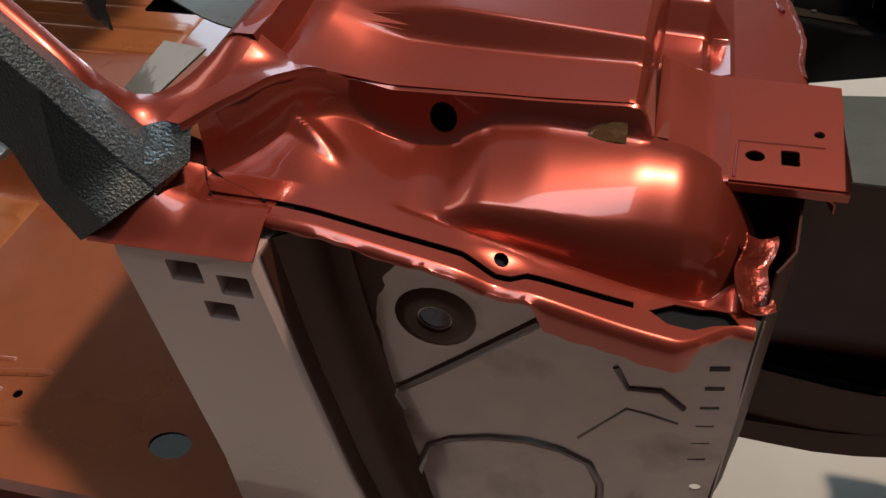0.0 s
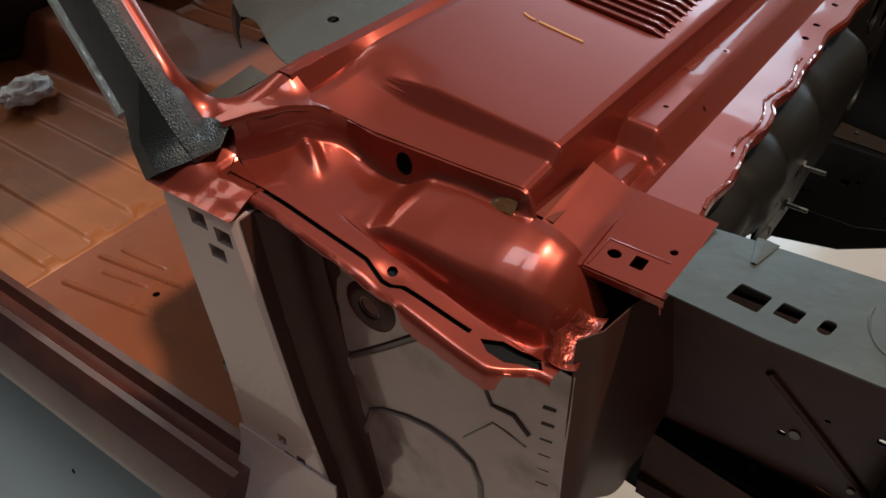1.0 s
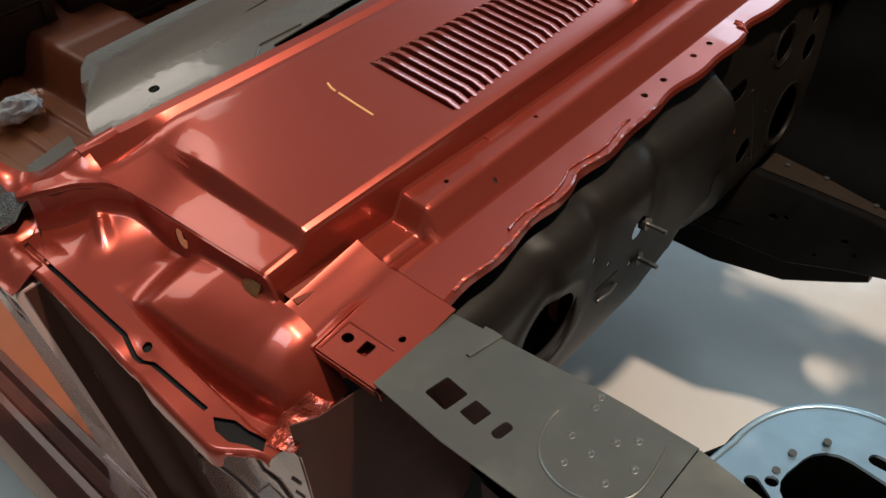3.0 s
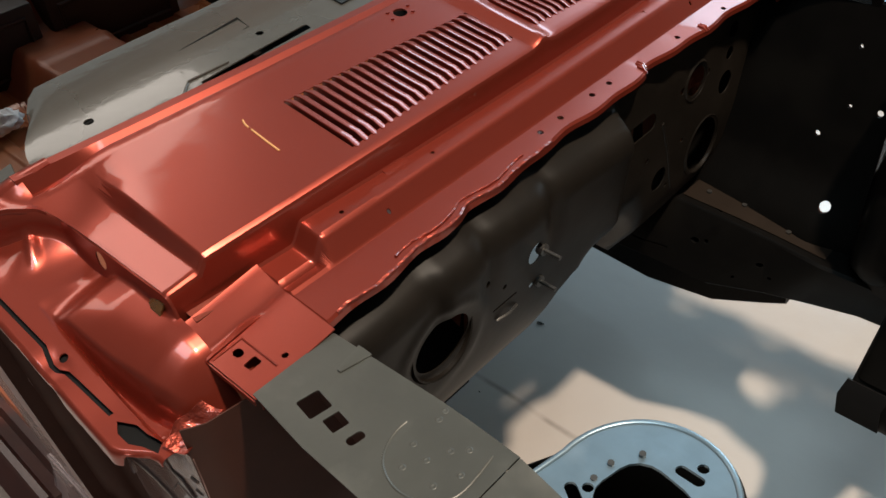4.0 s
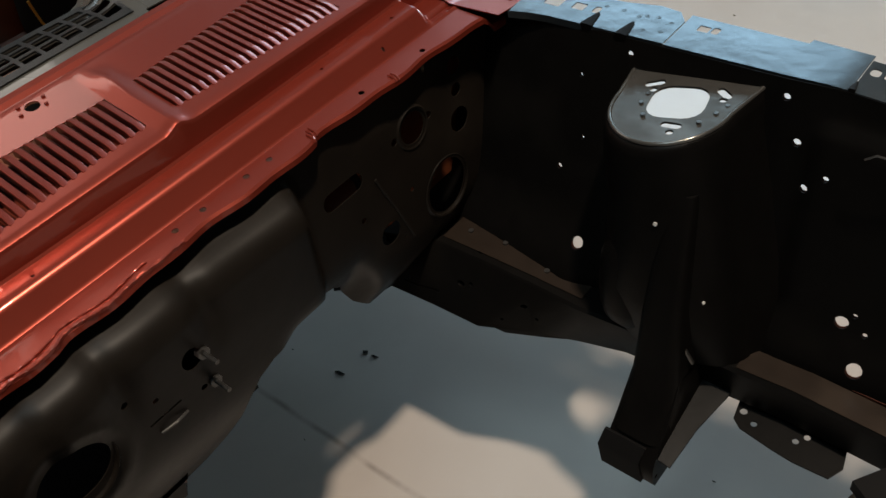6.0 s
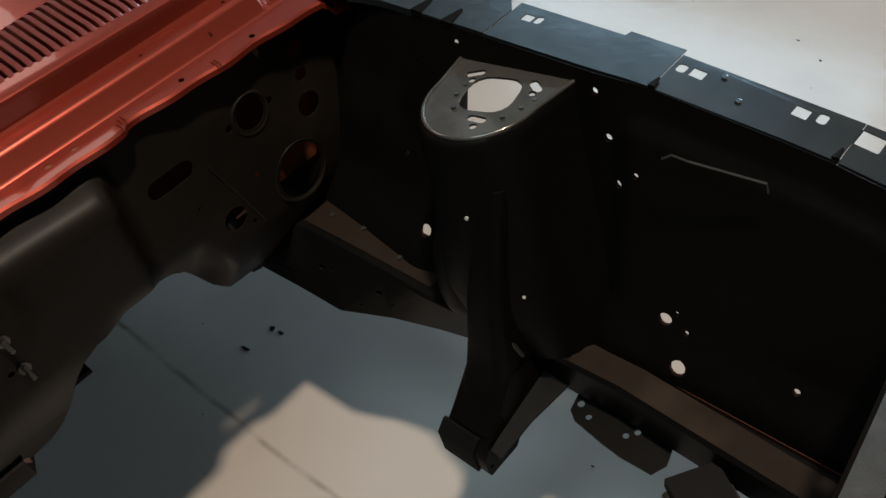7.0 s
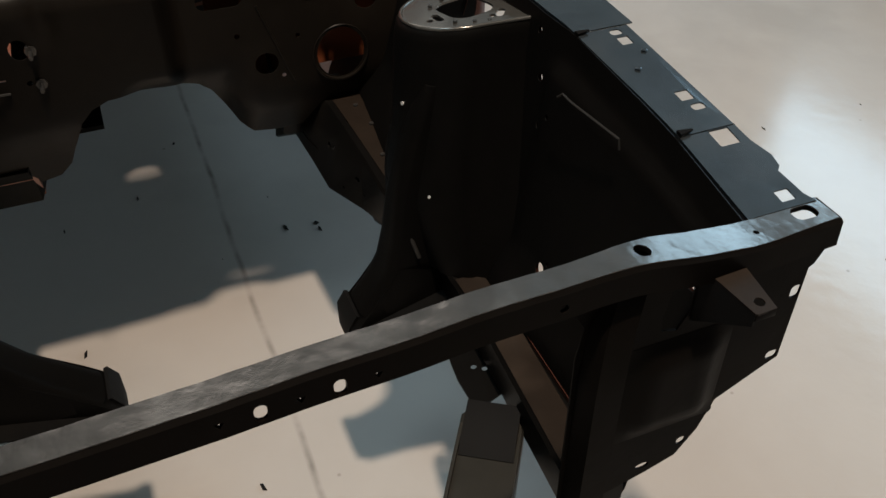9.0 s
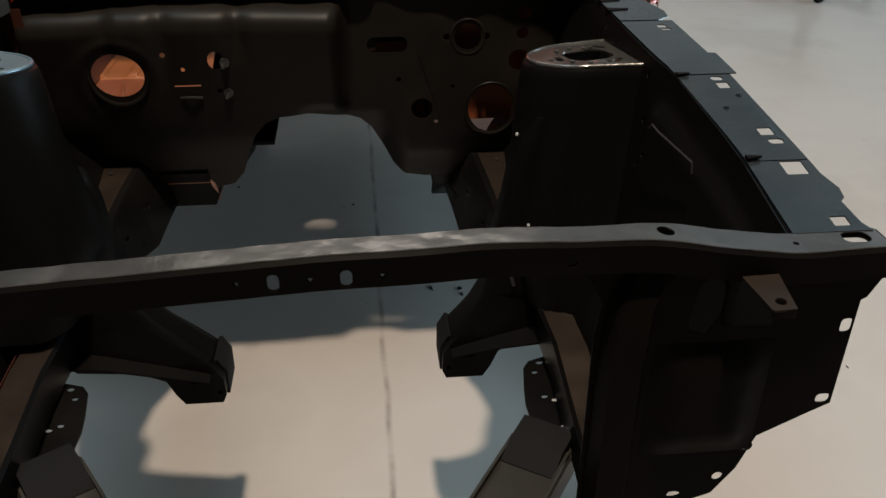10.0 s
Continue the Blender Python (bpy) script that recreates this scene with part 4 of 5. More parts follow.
def rail(s):
    def shift(x):
        """The right rail runs a little further inboard."""
        return 0.032 * smooth(0.05, 0.30, x) if s < 0 else 0.0

    table = ((-0.46, 0.335, 0.345, 0.500, 0.42, 0.52), (-0.28, 0.356, 0.37, 0.51, 0.53, 0.68), (-0.14, 0.364, 0.405, 0.52, 0.530, 0.695), (-0.02, 0.370, 0.415, 0.53, 0.525, 0.685), (0.09, 0.418, 0.424, 0.535, 0.525, 0.672), (0.19, 0.450, 0.432, 0.54, 0.525, 0.655),
             (0.28, 0.470, 0.445, 0.54, 0.530, 0.645), (0.45, 0.475, 0.465, 0.535, 0.535, 0.635), (0.60, 0.475, 0.475, 0.537, 0.545, 0.630), (1.01, 0.455, 0.455, 0.535, 0.550, 0.630))
    rings = []
    for x, ab, a0, a1, z0, z1 in table:
        b = 0.006
        ab, a0, a1 = ab - shift(x), a0 - shift(x), a1 - shift(x)
        rings.append([(x, s * a, z) for a, z in ((ab + b, z0), (a1 - b, z0), (a1, z0 + b), (a1, z1 - b), (a1 - b, z1), (a0 + b, z1), (a0, z1 - b), (ab, z0 + b))])
    if s > 0:
        box_rings = [[(x, s * a, z) for a, z in ((a0, 0.50), (a0, z0 + 0.01), (a0 + 0.01, z0), (0.65, z0), (0.66, z0 + 0.01), (0.66, 0.50))] for x, a0, z0 in ((0.13, 0.472, 0.47), (0.077, 0.475, 0.438), (-0.05, 0.484, 0.366), (-0.24, 0.51, 0.31), (-0.46, 0.53, 0.30))]
        part("torque_box", loft(box_rings), BLACK, shell, "black torque box under the frame rail")
    ob = part("frame_rail", loft(rings), BLACK, shell, "black box-section frame rail")
    part("rail_side", grid(lambda x, k: (x, s * (lerp(((-0.14, 0.520), (-0.02, 0.530), (0.09, 0.535), (0.28, 0.540), (0.45, 0.535), (1.01, 0.535)), x) + 0.004 - shift(x)), 0.532 + k * (lerp(((-0.14, 0.695), (-0.02, 0.685), (0.09, 0.672), (0.19, 0.655), (0.28, 0.645), (0.45, 0.635), (1.01, 0.630)), x) - 0.536)), span(-0.10, 1.0, 20), (0, 0.3, 0.7, 1), 0.0015), MAROON, ob, "dark maroon rail side")
    part("rail_cap", grid(lambda x, k: (x, s * (lerp(((0.45, 0.471), (0.60, 0.481), (1.01, 0.461)), x) + k * 0.054 - shift(x)), lerp(((0.45, 0.6365), (0.60, 0.6315), (1.01, 0.6315)), x)), span(0.50, 1.0, 10), span(0, 1, 3), 0.0015), DUST, ob, "dusty brown rail top")
    part("rail_cap", grid(lambda x, k: (x, s * (lerp(((-0.14, 0.425), (-0.02, 0.435), (0.09, 0.444), (0.19, 0.455)), x) + k * lerp(((-0.14, 0.088), (0.19, 0.075)), x) - shift(x)),
                                        lerp(((-0.14, 0.6965), (-0.02, 0.6865), (0.09, 0.6735), (0.19, 0.6565)), x)), span(-0.13, 0.19, 10), span(0, 1, 3), 0.0012), DUST, ob, "dusty brown rail top")
    for x, a in ((-0.09, 0.47), (-0.01, 0.482), (0.05, 0.50), (0.10, 0.47), (0.15, 0.505)):
        stud((x, s * (a - shift(x)), lerp(((-0.14, 0.697), (-0.02, 0.687), (0.09, 0.674), (0.19, 0.657)), x)), (0, 0, 1), 0.006, 0.004, ob)
    punch(ob, cutters([circle(x, s * a, r, 8) for x, a, r in ((-0.115, 0.445, 0.005), (-0.085, 0.437, 0.004), (-0.05, 0.452, 0.005), (-0.04, 0.437, 0.006), (-0.01, 0.455, 0.004), (0.015, 0.450, 0.004), (0.055, 0.452, 0.003))], lambda u, v, w: (u, v, 0.66 + w * (1 if u < 0.04 else 0.3)), 0.06))
    punch(ob, cutters([circle(x, z, r, 10, q) for x, z, r, q in ((-0.07, 0.615, 0.010, 0.007), (-0.045, 0.622, 0.005, 0.005), (0.075, 0.605, 0.007, 0.006), (0.10, 0.575, 0.005, 0.004), (0.03, 0.56, 0.004, 0.004))] + [rounded(-0.17, 0.575, 0.09, 0.004, 0.0015)], lambda u, v, w: (u, s * (0.33 + w), v), 0.13))
    bracket = prism([(0.512, 0.485), (0.518, 0.447), (0.536, 0.434), (0.60, 0.424), (0.641, 0.420), (0.702, 0.422), (0.716, 0.450), (0.705, 0.500)], [circle(0.528, 0.467, 0.007), circle(0.554, 0.453, 0.006), circle(0.629, 0.458, 0.006), circle(0.643, 0.474, 0.006)],
                    lambda u, v, w: (u, s * (v - shift(u)), 0.532 + w - 0.18 * (0.48 - v)), 0.004)
    part("rail_bracket", bracket, BLACK, ob, "black bracket plate with four holes")
    return ob


for s in (-1, 1):
    bay_side(s)
    # pale disc painted as light that comes through a small hole
    part("hole_light_disc", tube([(-0.114, s * 0.664, 1.019), (-0.114, s * 0.670, 1.019), (-0.114, s * 0.672, 1.019)], 0.0065, 10), HOLE_SPOT, shell, "small pale disc for light seen through a hole")

# ---- radiator support ----
def bar_x(y):
    return soft(((0, 1.040), (0.2, 1.034), (0.35, 1.021), (0.494, 1.005), (0.663, 1.000), (0.746, 0.993), (0.80, 0.990)), abs(y), 0.02)


def bar_z(y):
    drop = 0.040 * smooth(0.12, -0.45, y) * smooth(-0.75, -0.45, y)
    return soft(((0, 1.110), (0.27, 1.111), (0.386, 1.101), (0.494, 1.093), (0.58, 1.076), (0.663, 1.0625), (0.80, 1.063)), abs(y), 0.015) - drop * 0.9 + 0.0016 * noise.noise((8 * y, 3, 1)) + 0.0006 * noise.noise((31 * y, 1, 4))


def bar_half(y):
    return 0.022 + 0.006 * smooth(0.40, 0.55, abs(y))


rings = []
for y in span(-0.785, 0.785, 60):
    x, z, h = bar_x(y), bar_z(y), bar_half(y)
    d = 0.040
    lip = 0.030 - 0.023 * smooth(0.69, 0.72, abs(y))
    rings.append([(x - h, y, z - lip), (x - h, y, z - 0.004), (x - h + 0.005, y, z), (x + h - 0.005, y, z), (x + h, y, z - 0.004), (x + h + 0.002, y, z - d), (x + h - 0.004, y, z - d), (x + h - 0.006, y, z - 0.006), (x - h + 0.005, y, z - 0.006), (x - h + 0.004, y, z - lip)])
support = part("radiator_support", loft(rings), FLANGE, shell, "satin black radiator support with a pressed top bar")
slots = []
for y, w in ((0.035, 0.0135), (0.115, 0.0135)):
    slots.append(rounded(y, 1.083, w, 0.022, 0.006))
for y in (-0.005, 0.075, 0.155):
    slots.append([(y - 0.005, 1.087), (y + 0.005, 1.087), (y, 1.079)])
slots += [circle(0.375, 1.078, 0.006), circle(-0.30, 1.075, 0.006)]
punch(support, cutters(slots, lambda u, v, w: (0.95 + w, u, v), 0.2))
punch(support, cutters([circle(1.004, s * 0.494, 0.011) for s in (-1, 1)] + [rounded(0.990, s * 0.746, 0.025, 0.036, 0.010, 4) for s in (-1, 1)] + [circle(1.001, s * 0.663, 0.004) for s in (-1, 1)], lambda u, v, w: (u, v, 1.0 + w), 0.3))
# paler strip laid on the black bar; colour carries its top sheen
top_strip = part("bar_top", grid(lambda y, k: (bar_x(y) + k * (bar_half(y) - 0.005), y, bar_z(y) + 0.0022 + 0.0008 * noise.noise((30 * y, 40 * k, 1))), span(-0.78, 0.78, 150), (-1, -0.5, 0, 0.5, 1), 0.0015), PALE_TOP, support, "paler satin strip on the bar, its sheen put into the colour")
punch(top_strip, cutters([circle(1.004, s * 0.494, 0.011) for s in (-1, 1)] + [rounded(0.990, s * 0.746, 0.025, 0.036, 0.010, 4) for s in (-1, 1)] + [circle(1.001, s * 0.663, 0.004) for s in (-1, 1)], lambda u, v, w: (u, v, 1.0 + w), 0.3))
for s in (-1, 1):
    edge = [(0.785, 1.062), (0.785, 1.021), (0.769, 0.988), (0.762, 0.984), (0.761, 0.815), (0.736, 0.802), (0.666, 0.763), (0.647, 0.705), (0.617, 0.658), (0.567, 0.640), (0.42, 0.60), (0.418, 0.95), (0.425, 1.0), (0.40, 1.045), (0.385, 1.068), (0.50, 1.074), (0.60, 1.062), (0.70, 1.054)]
    hl = [rounded(0.752, 0.945, 0.016, 0.022, 0.006), rounded(0.748, 0.824, 0.020, 0.016, 0.006), circle(0.655, 0.745, 0.009), circle(0.622, 0.690, 0.008), circle(0.56, 0.66, 0.012, 10, 0.006), [(0.557, 1.032), (0.572, 1.032), (0.580, 1.011), (0.580, 0.971), (0.566, 0.943), (0.541, 0.950), (0.539, 0.970), (0.546, 1.014)], circle(0.445, 0.99, 0.008, 10, 0.012)]
    panel = part("side_panel", prism([(s * y, z) for y, z in edge], [[(s * y, z) for y, z in r] for r in hl], lambda u, v, w: (1.008 + w, u, v), 0.003), FLANGE, support, "black side panel with bolt slots")
    part("panel_swage", grid(lambda u, v: (1.0095 + 0.0145 * smooth(0, 0.25, u) * smooth(1, 0.75, u) * smooth(0, 0.2, v) * smooth(1, 0.8, v), s * (0.50 + 0.16 * u), 0.74 + 0.19 * v), span(0, 1, 12), span(0, 1, 12), 0.002), FLANGE, panel)
    part("panel_post", loft([[(1.012, s * (0.425 + dx), z), (1.012 + d, s * (0.435 + dx), z), (1.012 + d, s * (0.475 + dx), z), (1.012, s * (0.49 + dx), z)] for z, d, dx in ((1.05, 0.004, 0.03), (1.0, 0.025, 0.006), (0.9, 0.03, 0.0), (0.6, 0.03, 0.0))]), FLANGE, panel)
    horn = part("hood_bracket", prism([(1.012, 0.583), (1.096, 0.597), (1.098, 0.600), (1.097, 0.627), (1.030, 0.633), (1.012, 0.640)], [circle(1.082, 0.613, 0.007)], lambda u, v, w: (u, s * v, 1.040 + w - 0.08 * (u - 1.02)), 0.003), DUST, support, "small black bent bracket with a hole")
    part("bracket_web", prism([(1.012, 1.042), (1.096, 1.036), (1.096, 1.016), (1.012, 0.955)], [], lambda u, v, w: (u, s * (0.583 + 0.014 * (u - 1.012) / 0.084 + w), v), 0.003), DARK, horn)
    part("bracket_lip", box((1.094, s * 0.598, 1.024), (1.0975, s * 0.627, 1.036), 0.001), FLANGE, horn)

# ---- pillars, sill and cabin ----
def pillar(s):
    hinge = loft([[(x0, s * y, z), (x1, s * y, z), (x1 + 0.004, s * (y - 0.006), z), (x1 + 0.012, s * 0.79, z), (x0 - 0.01, s * 0.79, z)]
                  for z, x0, x1, y in ((1.132, -0.612, -0.498, 0.894), (1.12, -0.611, -0.497, 0.896), (1.0, -0.607, -0.486, 0.888), (0.82, -0.598, -0.463, 0.878), (0.60, -0.600, -0.420, 0.870))])
    ob = part("hinge_pillar", hinge, PRIMER, shell, "pale primed door hinge pillar with square bolt holes")
    sq = [rounded(-0.556, 1.110, 0.028, 0.024, 0.002), rounded(-0.516, 1.100, 0.027, 0.024, 0.002), rounded(-0.536, 1.066, 0.027, 0.022, 0.002),
          rounded(-0.512, 0.714, 0.018, 0.022, 0.002), rounded(-0.480, 0.688, 0.018, 0.020, 0.002), rounded(-0.505, 0.680, 0.020, 0.016, 0.002)]
    punch(ob, cutters(sq, lambda u, v, w: (u, s * (0.83 + w), v), 0.1))
    # flat black plate paints the shade inside the bolt holes
    part("pillar_hole_shade", prism([(-0.60, 1.13), (-0.50, 1.13), (-0.48, 0.62), (-0.60, 0.62)], [], lambda u, v, w: (u, s * (0.834 + w), v), 0.002), DARK, ob)
    part("pillar_return", grid(lambda u, v: (lerp(((0.60, -0.416), (0.82, -0.459), (1.0, -0.482), (1.15, -0.494)), 0.60 + 0.53 * v) + 0.022 * smooth(0.25, 0.45, u) + 0.012 * smooth(0.7, 0.9, u), s * (0.886 - 0.086 * u - 0.020 * (1 - v)), 0.60 + 0.53 * v), span(0, 1, 8), span(0, 1, 10), 0.002), MAROON, ob, "dark maroon pillar return")
    def foot(u, v):
        x = -0.606 + 0.194 * u - 0.030 * (1 - u) * v * v
        return (x, s * (0.8735 + 0.070 * v * v), 0.685 - 0.185 * v)
    part("pillar_foot", grid(foot, span(0, 1, 14), span(0, 1, 12), 0.003 * s), PRIMER, ob, "pale primed pillar foot on the sill")
    part("foot_stain", grid(lambda u, v: tuple(p + q for p, q in zip(foot(0.06 + 0.88 * u, 0.02 + (0.20 + 0.05 * noise.noise((9 * u, 2, s))) * v), (0, s * 0.0012, 0.0012))), span(0, 1, 16), span(0, 1, 4), 0.0006 * s), MAROON, ob, "maroon paint stain on the pillar foot")
    kick = part("kick_panel", grid(lambda u, v: (u, s * (0.800 + 0.004 * math.exp(-((u + 0.383) ** 2 + (v - 0.995) ** 2) / 0.0009) + 0.0025 * noise.noise((9 * u, 7 * v, 3 + s))), 0.50 + (corner_height(u, 0.85) - 0.516) * (v - 0.50) / 0.6),
                                   span(-0.49, -0.106, 50), span(0.50, 1.10, 60), 0.0015), KICK, shell, "glossy pale primed cowl side panel with pressed ribs")
    def edge(z):
        return -0.438 + 0.012 * noise.noise((3.0, 14 * z, s)) + 0.006 * noise.noise((1.0, 60 * z, s)) + 0.035 * smooth(1.03, 1.08, z)
    part("overspray", grid(lambda u, v: (-0.49 + (edge(v) + 0.49) * u, s * (0.8022 + 0.0025 * noise.noise((9 * (-0.49 + 0.05 * u), 7 * v, 3 + s))), v), span(0, 1, 6), span(0.50, 1.085, 110), 0.0006 * s), MAROON, kick, "dark maroon overspray along the pillar", 60)
    dots = [circle(-0.383, 0.995, 0.015, 18), circle(-0.125, 0.795, 0.006, 10), circle(-0.128, 0.75, 0.006, 10)]
    punch(kick, cutters(dots, lambda u, v, w: (u, s * (0.75 + w), v), 0.1))
    part("hole_ring", loft([[(-0.383 + r * math.cos(t), s * (0.8035 + h), 0.995 + r * math.sin(t)) for t in span(0, 2 * math.pi * 23 / 24, 23)] for r, h in ((0.015, -0.003), (0.017, 0.003), (0.026, 0.005), (0.030, 0.004), (0.038, 0.0))], True, False), MAROON, kick, "dark maroon pressed ring")
    ribs = (((-0.420, 0.690), (-0.414, 0.745), (-0.400, 0.788), (-0.375, 0.808), (-0.335, 0.822), (-0.298, 0.826), (-0.262, 0.820), (-0.232, 0.805), (-0.218, 0.770), (-0.214, 0.690), (-0.212, 0.60)), ((-0.425, 0.882), (-0.36, 0.940), (-0.288, 1.008)),
            ((-0.427, 0.888), (-0.432, 0.868), (-0.424, 0.846)), ((-0.218, 0.962), (-0.205, 0.935), (-0.175, 0.938), (-0.153, 0.918)), ((-0.245, 0.845), (-0.222, 0.878), (-0.203, 0.905), (-0.182, 0.902), (-0.155, 0.895)))
    for pts, r in zip(ribs, (0.005, 0.006, 0.003, 0.0035, 0.002)):
        part("pressed_rib", tube([(x, s * (0.8005 + 0.0025 * noise.noise((9 * x, 7 * z, 3 + s))), z) for x, z in pts], r, 8), STAIN, kick, "maroon edged pressed rib")
    for i in range(6):
        z = 0.977 - 0.027 * i
        part("weld_slot", loft([[(-0.139 + 0.016 * k, s * (0.8015 + h), z + dz + 0.004 * k) for dz, h in ((-0.003, 0.0), (0, 0.002), (0.003, 0.0), (0, -0.004))] for k in (0, 0.5, 1)]), STAIN, kick)
    part("wheel_house_wall", grid(lambda u, v: (-0.108 + 0.012 * smooth(0, 0.12, u) + 0.03 * u * smooth(1.0, 0.7, v), s * (0.802 - (0.22 if s < 0 else 0.13) * u), 1.10 - (0.32 + 0.13 * smooth(0.1, 0.9, u) - 0.03 * smooth(0.88, 1.0, u)) * v), span(0, 1, 16), span(0, 1, 10), 0.002), MAROON, shell, "dark maroon wheel housing wall")
    # windscreen pillar
    way, back = Vector((-0.79, -s * 0.19, 0.585)), Vector((-0.62, 0, -0.78))
    base = Vector((-0.723, s * 0.846, 1.30))

    def ring(u, wide=0.037):
        r = base + way * u
        i = r + Vector((0, -s * wide, 0.004))
        return [r, (r + i) / 2 + Vector((0.004, 0, 0.005)), i, i + back * 0.03, r + back * 0.075 + Vector((0, -s * 0.03, 0)), r + back * 0.078, r + back * 0.04 + Vector((0, s * 0.002, 0))]

    root = [Vector(p) for p in ((-0.579, s * 0.867, 1.168), (-0.562, s * 0.842, 1.174), (-0.569, s * 0.811, 1.196), (-0.600, s * 0.80, 1.17), (-0.64, s * 0.84, 1.10), (-0.640, s * 0.896, 1.130), (-0.607, s * 0.900, 1.155))]
    bend = [Vector(p) for p in ((-0.606, s * 0.868, 1.198), (-0.594, s * 0.845, 1.186), (-0.606, s * 0.824, 1.190), (-0.630, s * 0.81, 1.17), (-0.665, s * 0.84, 1.14), (-0.668, s * 0.886, 1.160), (-0.640, s * 0.890, 1.185))]
    rings = [root, [p.lerp(q, 0.45) for p, q in zip(root, bend)], bend] + [ring(u, 0.030) for u in (-0.09, -0.04, 0.02, 0.12, 0.24, 0.36)]
    ob = part("windscreen_pillar", loft(rings), LINER, shell, "windscreen pillar coated in rough black")
    strips = [[a + (a - c) * 0.012 + Vector((0.0015, 0, 0.002)), b + Vector((0.003, 0, 0.004)), c + (c - a) * 0.02 + Vector((0.0015, 0, 0.003)), c + Vector((0, 0, -0.008)), a + Vector((0, 0, -0.008))] for a, b, c in [r[:3] for r in rings]]
    part("rough_coating", loft(strips), LINER_ROUGH, ob, "rough bubbled black coating")
    # flat windscreen flange that turns from the scuttle up the pillar
    f_in = [(-0.556, 0.690, 1.234), (-0.562, 0.735, 1.228), (-0.578, 0.762, 1.213), (-0.598, 0.780, 1.201), (-0.618, 0.795, 1.201), (-0.632, 0.809, 1.221), (-0.650, 0.817, 1.250), (-0.727, 0.799, 1.309), (-0.99, 0.735, 1.504)]
    f_out = [(-0.530, 0.690, 1.237), (-0.537, 0.745, 1.226), (-0.551, 0.785, 1.207), (-0.570, 0.806, 1.195), (-0.596, 0.820, 1.189), (-0.618, 0.831, 1.200), (-0.640, 0.838, 1.240), (-0.719, 0.820, 1.303), (-0.985, 0.756, 1.500)]

    def along(pts, t):
        """A smooth curve through points."""
        k = min(int(t), len(pts) - 2)
        q = [Vector(pts[min(max(k + d, 0), len(pts) - 1)]) for d in (-1, 0, 1, 2)]
        t -= k
        v = 0.5 * (2 * q[1] + (q[2] - q[0]) * t + (2 * q[0] - 5 * q[1] + 4 * q[2] - q[3]) * t * t + (3 * q[1] - 3 * q[2] + q[3] - q[0]) * t ** 3)
        return Vector((v.x, s * v.y, v.z))

    def flange(t, k):
        a, b2 = along(f_in, t), along(f_out, t)
        if k < 0:
            return a + Vector((-0.003, 0, -0.030 * -k))
        return a.lerp(b2, k) + Vector((0, 0, 0.004 * math.sin(math.pi * min(k, 1)) + 0.0015))
    part("windscreen_flange", grid(flange, span(0, len(f_in) - 1.001, 64), [-1, -0.5, -0.08, 0, 0.25, 0.5, 0.75, 1.0], 0.002 * s), RED, ob, "red windscreen flange")
    outer = [r[5] + Vector((-0.012, -s * 0.004, -0.010)) for r in rings[3:]]
    part("door_seal_flange", tube(outer, 0.008, 8), CHIPPED, ob, "chipped pale and red door seal flange")
    def skin(x, a):
        z = 1.1515 + 0.022 * smooth(-0.545, -0.615, x) + 0.006 * smooth(0.83, 0.80, a)
        z -= 0.005 * smooth(-0.562, -0.556, x) * smooth(0.856, 0.850, a)
        z -= (z - 1.134) * smooth(0.850, 0.902, a) ** 1.4
        z += 0.0012 * noise.noise((60 * x, 60 * a, 7 + s)) * smooth(0.80, 0.82, a)
        return (x, s * a, z)
    part("pillar_skin", grid(skin, span(-0.630, -0.492, 28), span(0.80, 0.8995, 22), 0.0015 * s), RED, shell, "rippled red skin over the filled joint below the pillar", 60)
    for run in (((-0.565, 0.816), (-0.556, 0.832), (-0.543, 0.851)), ((-0.543, 0.851), (-0.527, 0.8525), (-0.511, 0.854), (-0.476, 0.849)), ((-0.560, 0.818), (-0.545, 0.826), (-0.520, 0.836), (-0.500, 0.846))):
        part("filler_crack", tube([(x, s * a, max(corner_height(x, a), skin(x, a)[2]) + 0.0006) for x, a in run], 0.0011, 5), DARK, shell, "hairline crack in the filled seam")
    def scuttle(a, k):
        xf = lerp(((0.727, -0.475), (0.740, -0.492), (0.758, -0.505), (0.789, -0.530), (0.808, -0.552), (0.822, -0.572)), a)
        xr = lerp(((0.690, -0.530), (0.745, -0.537), (0.785, -0.551), (0.806, -0.570), (0.84, -0.60)), a)
        zr = lerp(((0.690, 1.237), (0.745, 1.226), (0.785, 1.207), (0.806, 1.195), (0.84, 1.185)), a)
        zf = cowl_end(xf)
        if k < 0:
            return (xf + 0.001, s * (a + 0.002), zf + 0.004 * k - 0.001)
        return (xf + (xr - xf) * k, s * (a + 0.002 * (1 - k)), zf + (max(zr, zf) - zf) * k * k + 0.001)
    part("scuttle_end", grid(scuttle, span(0.733, 0.822, 20), [-1, -0.3, 0, 0.15, 0.3, 0.45, 0.6, 0.8, 1.0], 0.0015 * s), RED, shell, "red scuttle end")
    # sill
    rings = []
    for x in (-0.585, -0.60, -0.9, -1.5, -2.3):
        rings.append([(x, s * a, z) for a, z in ((0.84, 0.50), (0.97, 0.50), (0.975, 0.54), (0.956, 0.592), (0.930, 0.606), (0.922, 0.617), (0.910, 0.619), (0.903, 0.606), (0.882, 0.604), (0.874, 0.631), (0.861, 0.634), (0.853, 0.60))])
    part("sill", loft(rings), SILL, shell, "dark red door sill")


for s in (-1, 1):
    pillar(s)


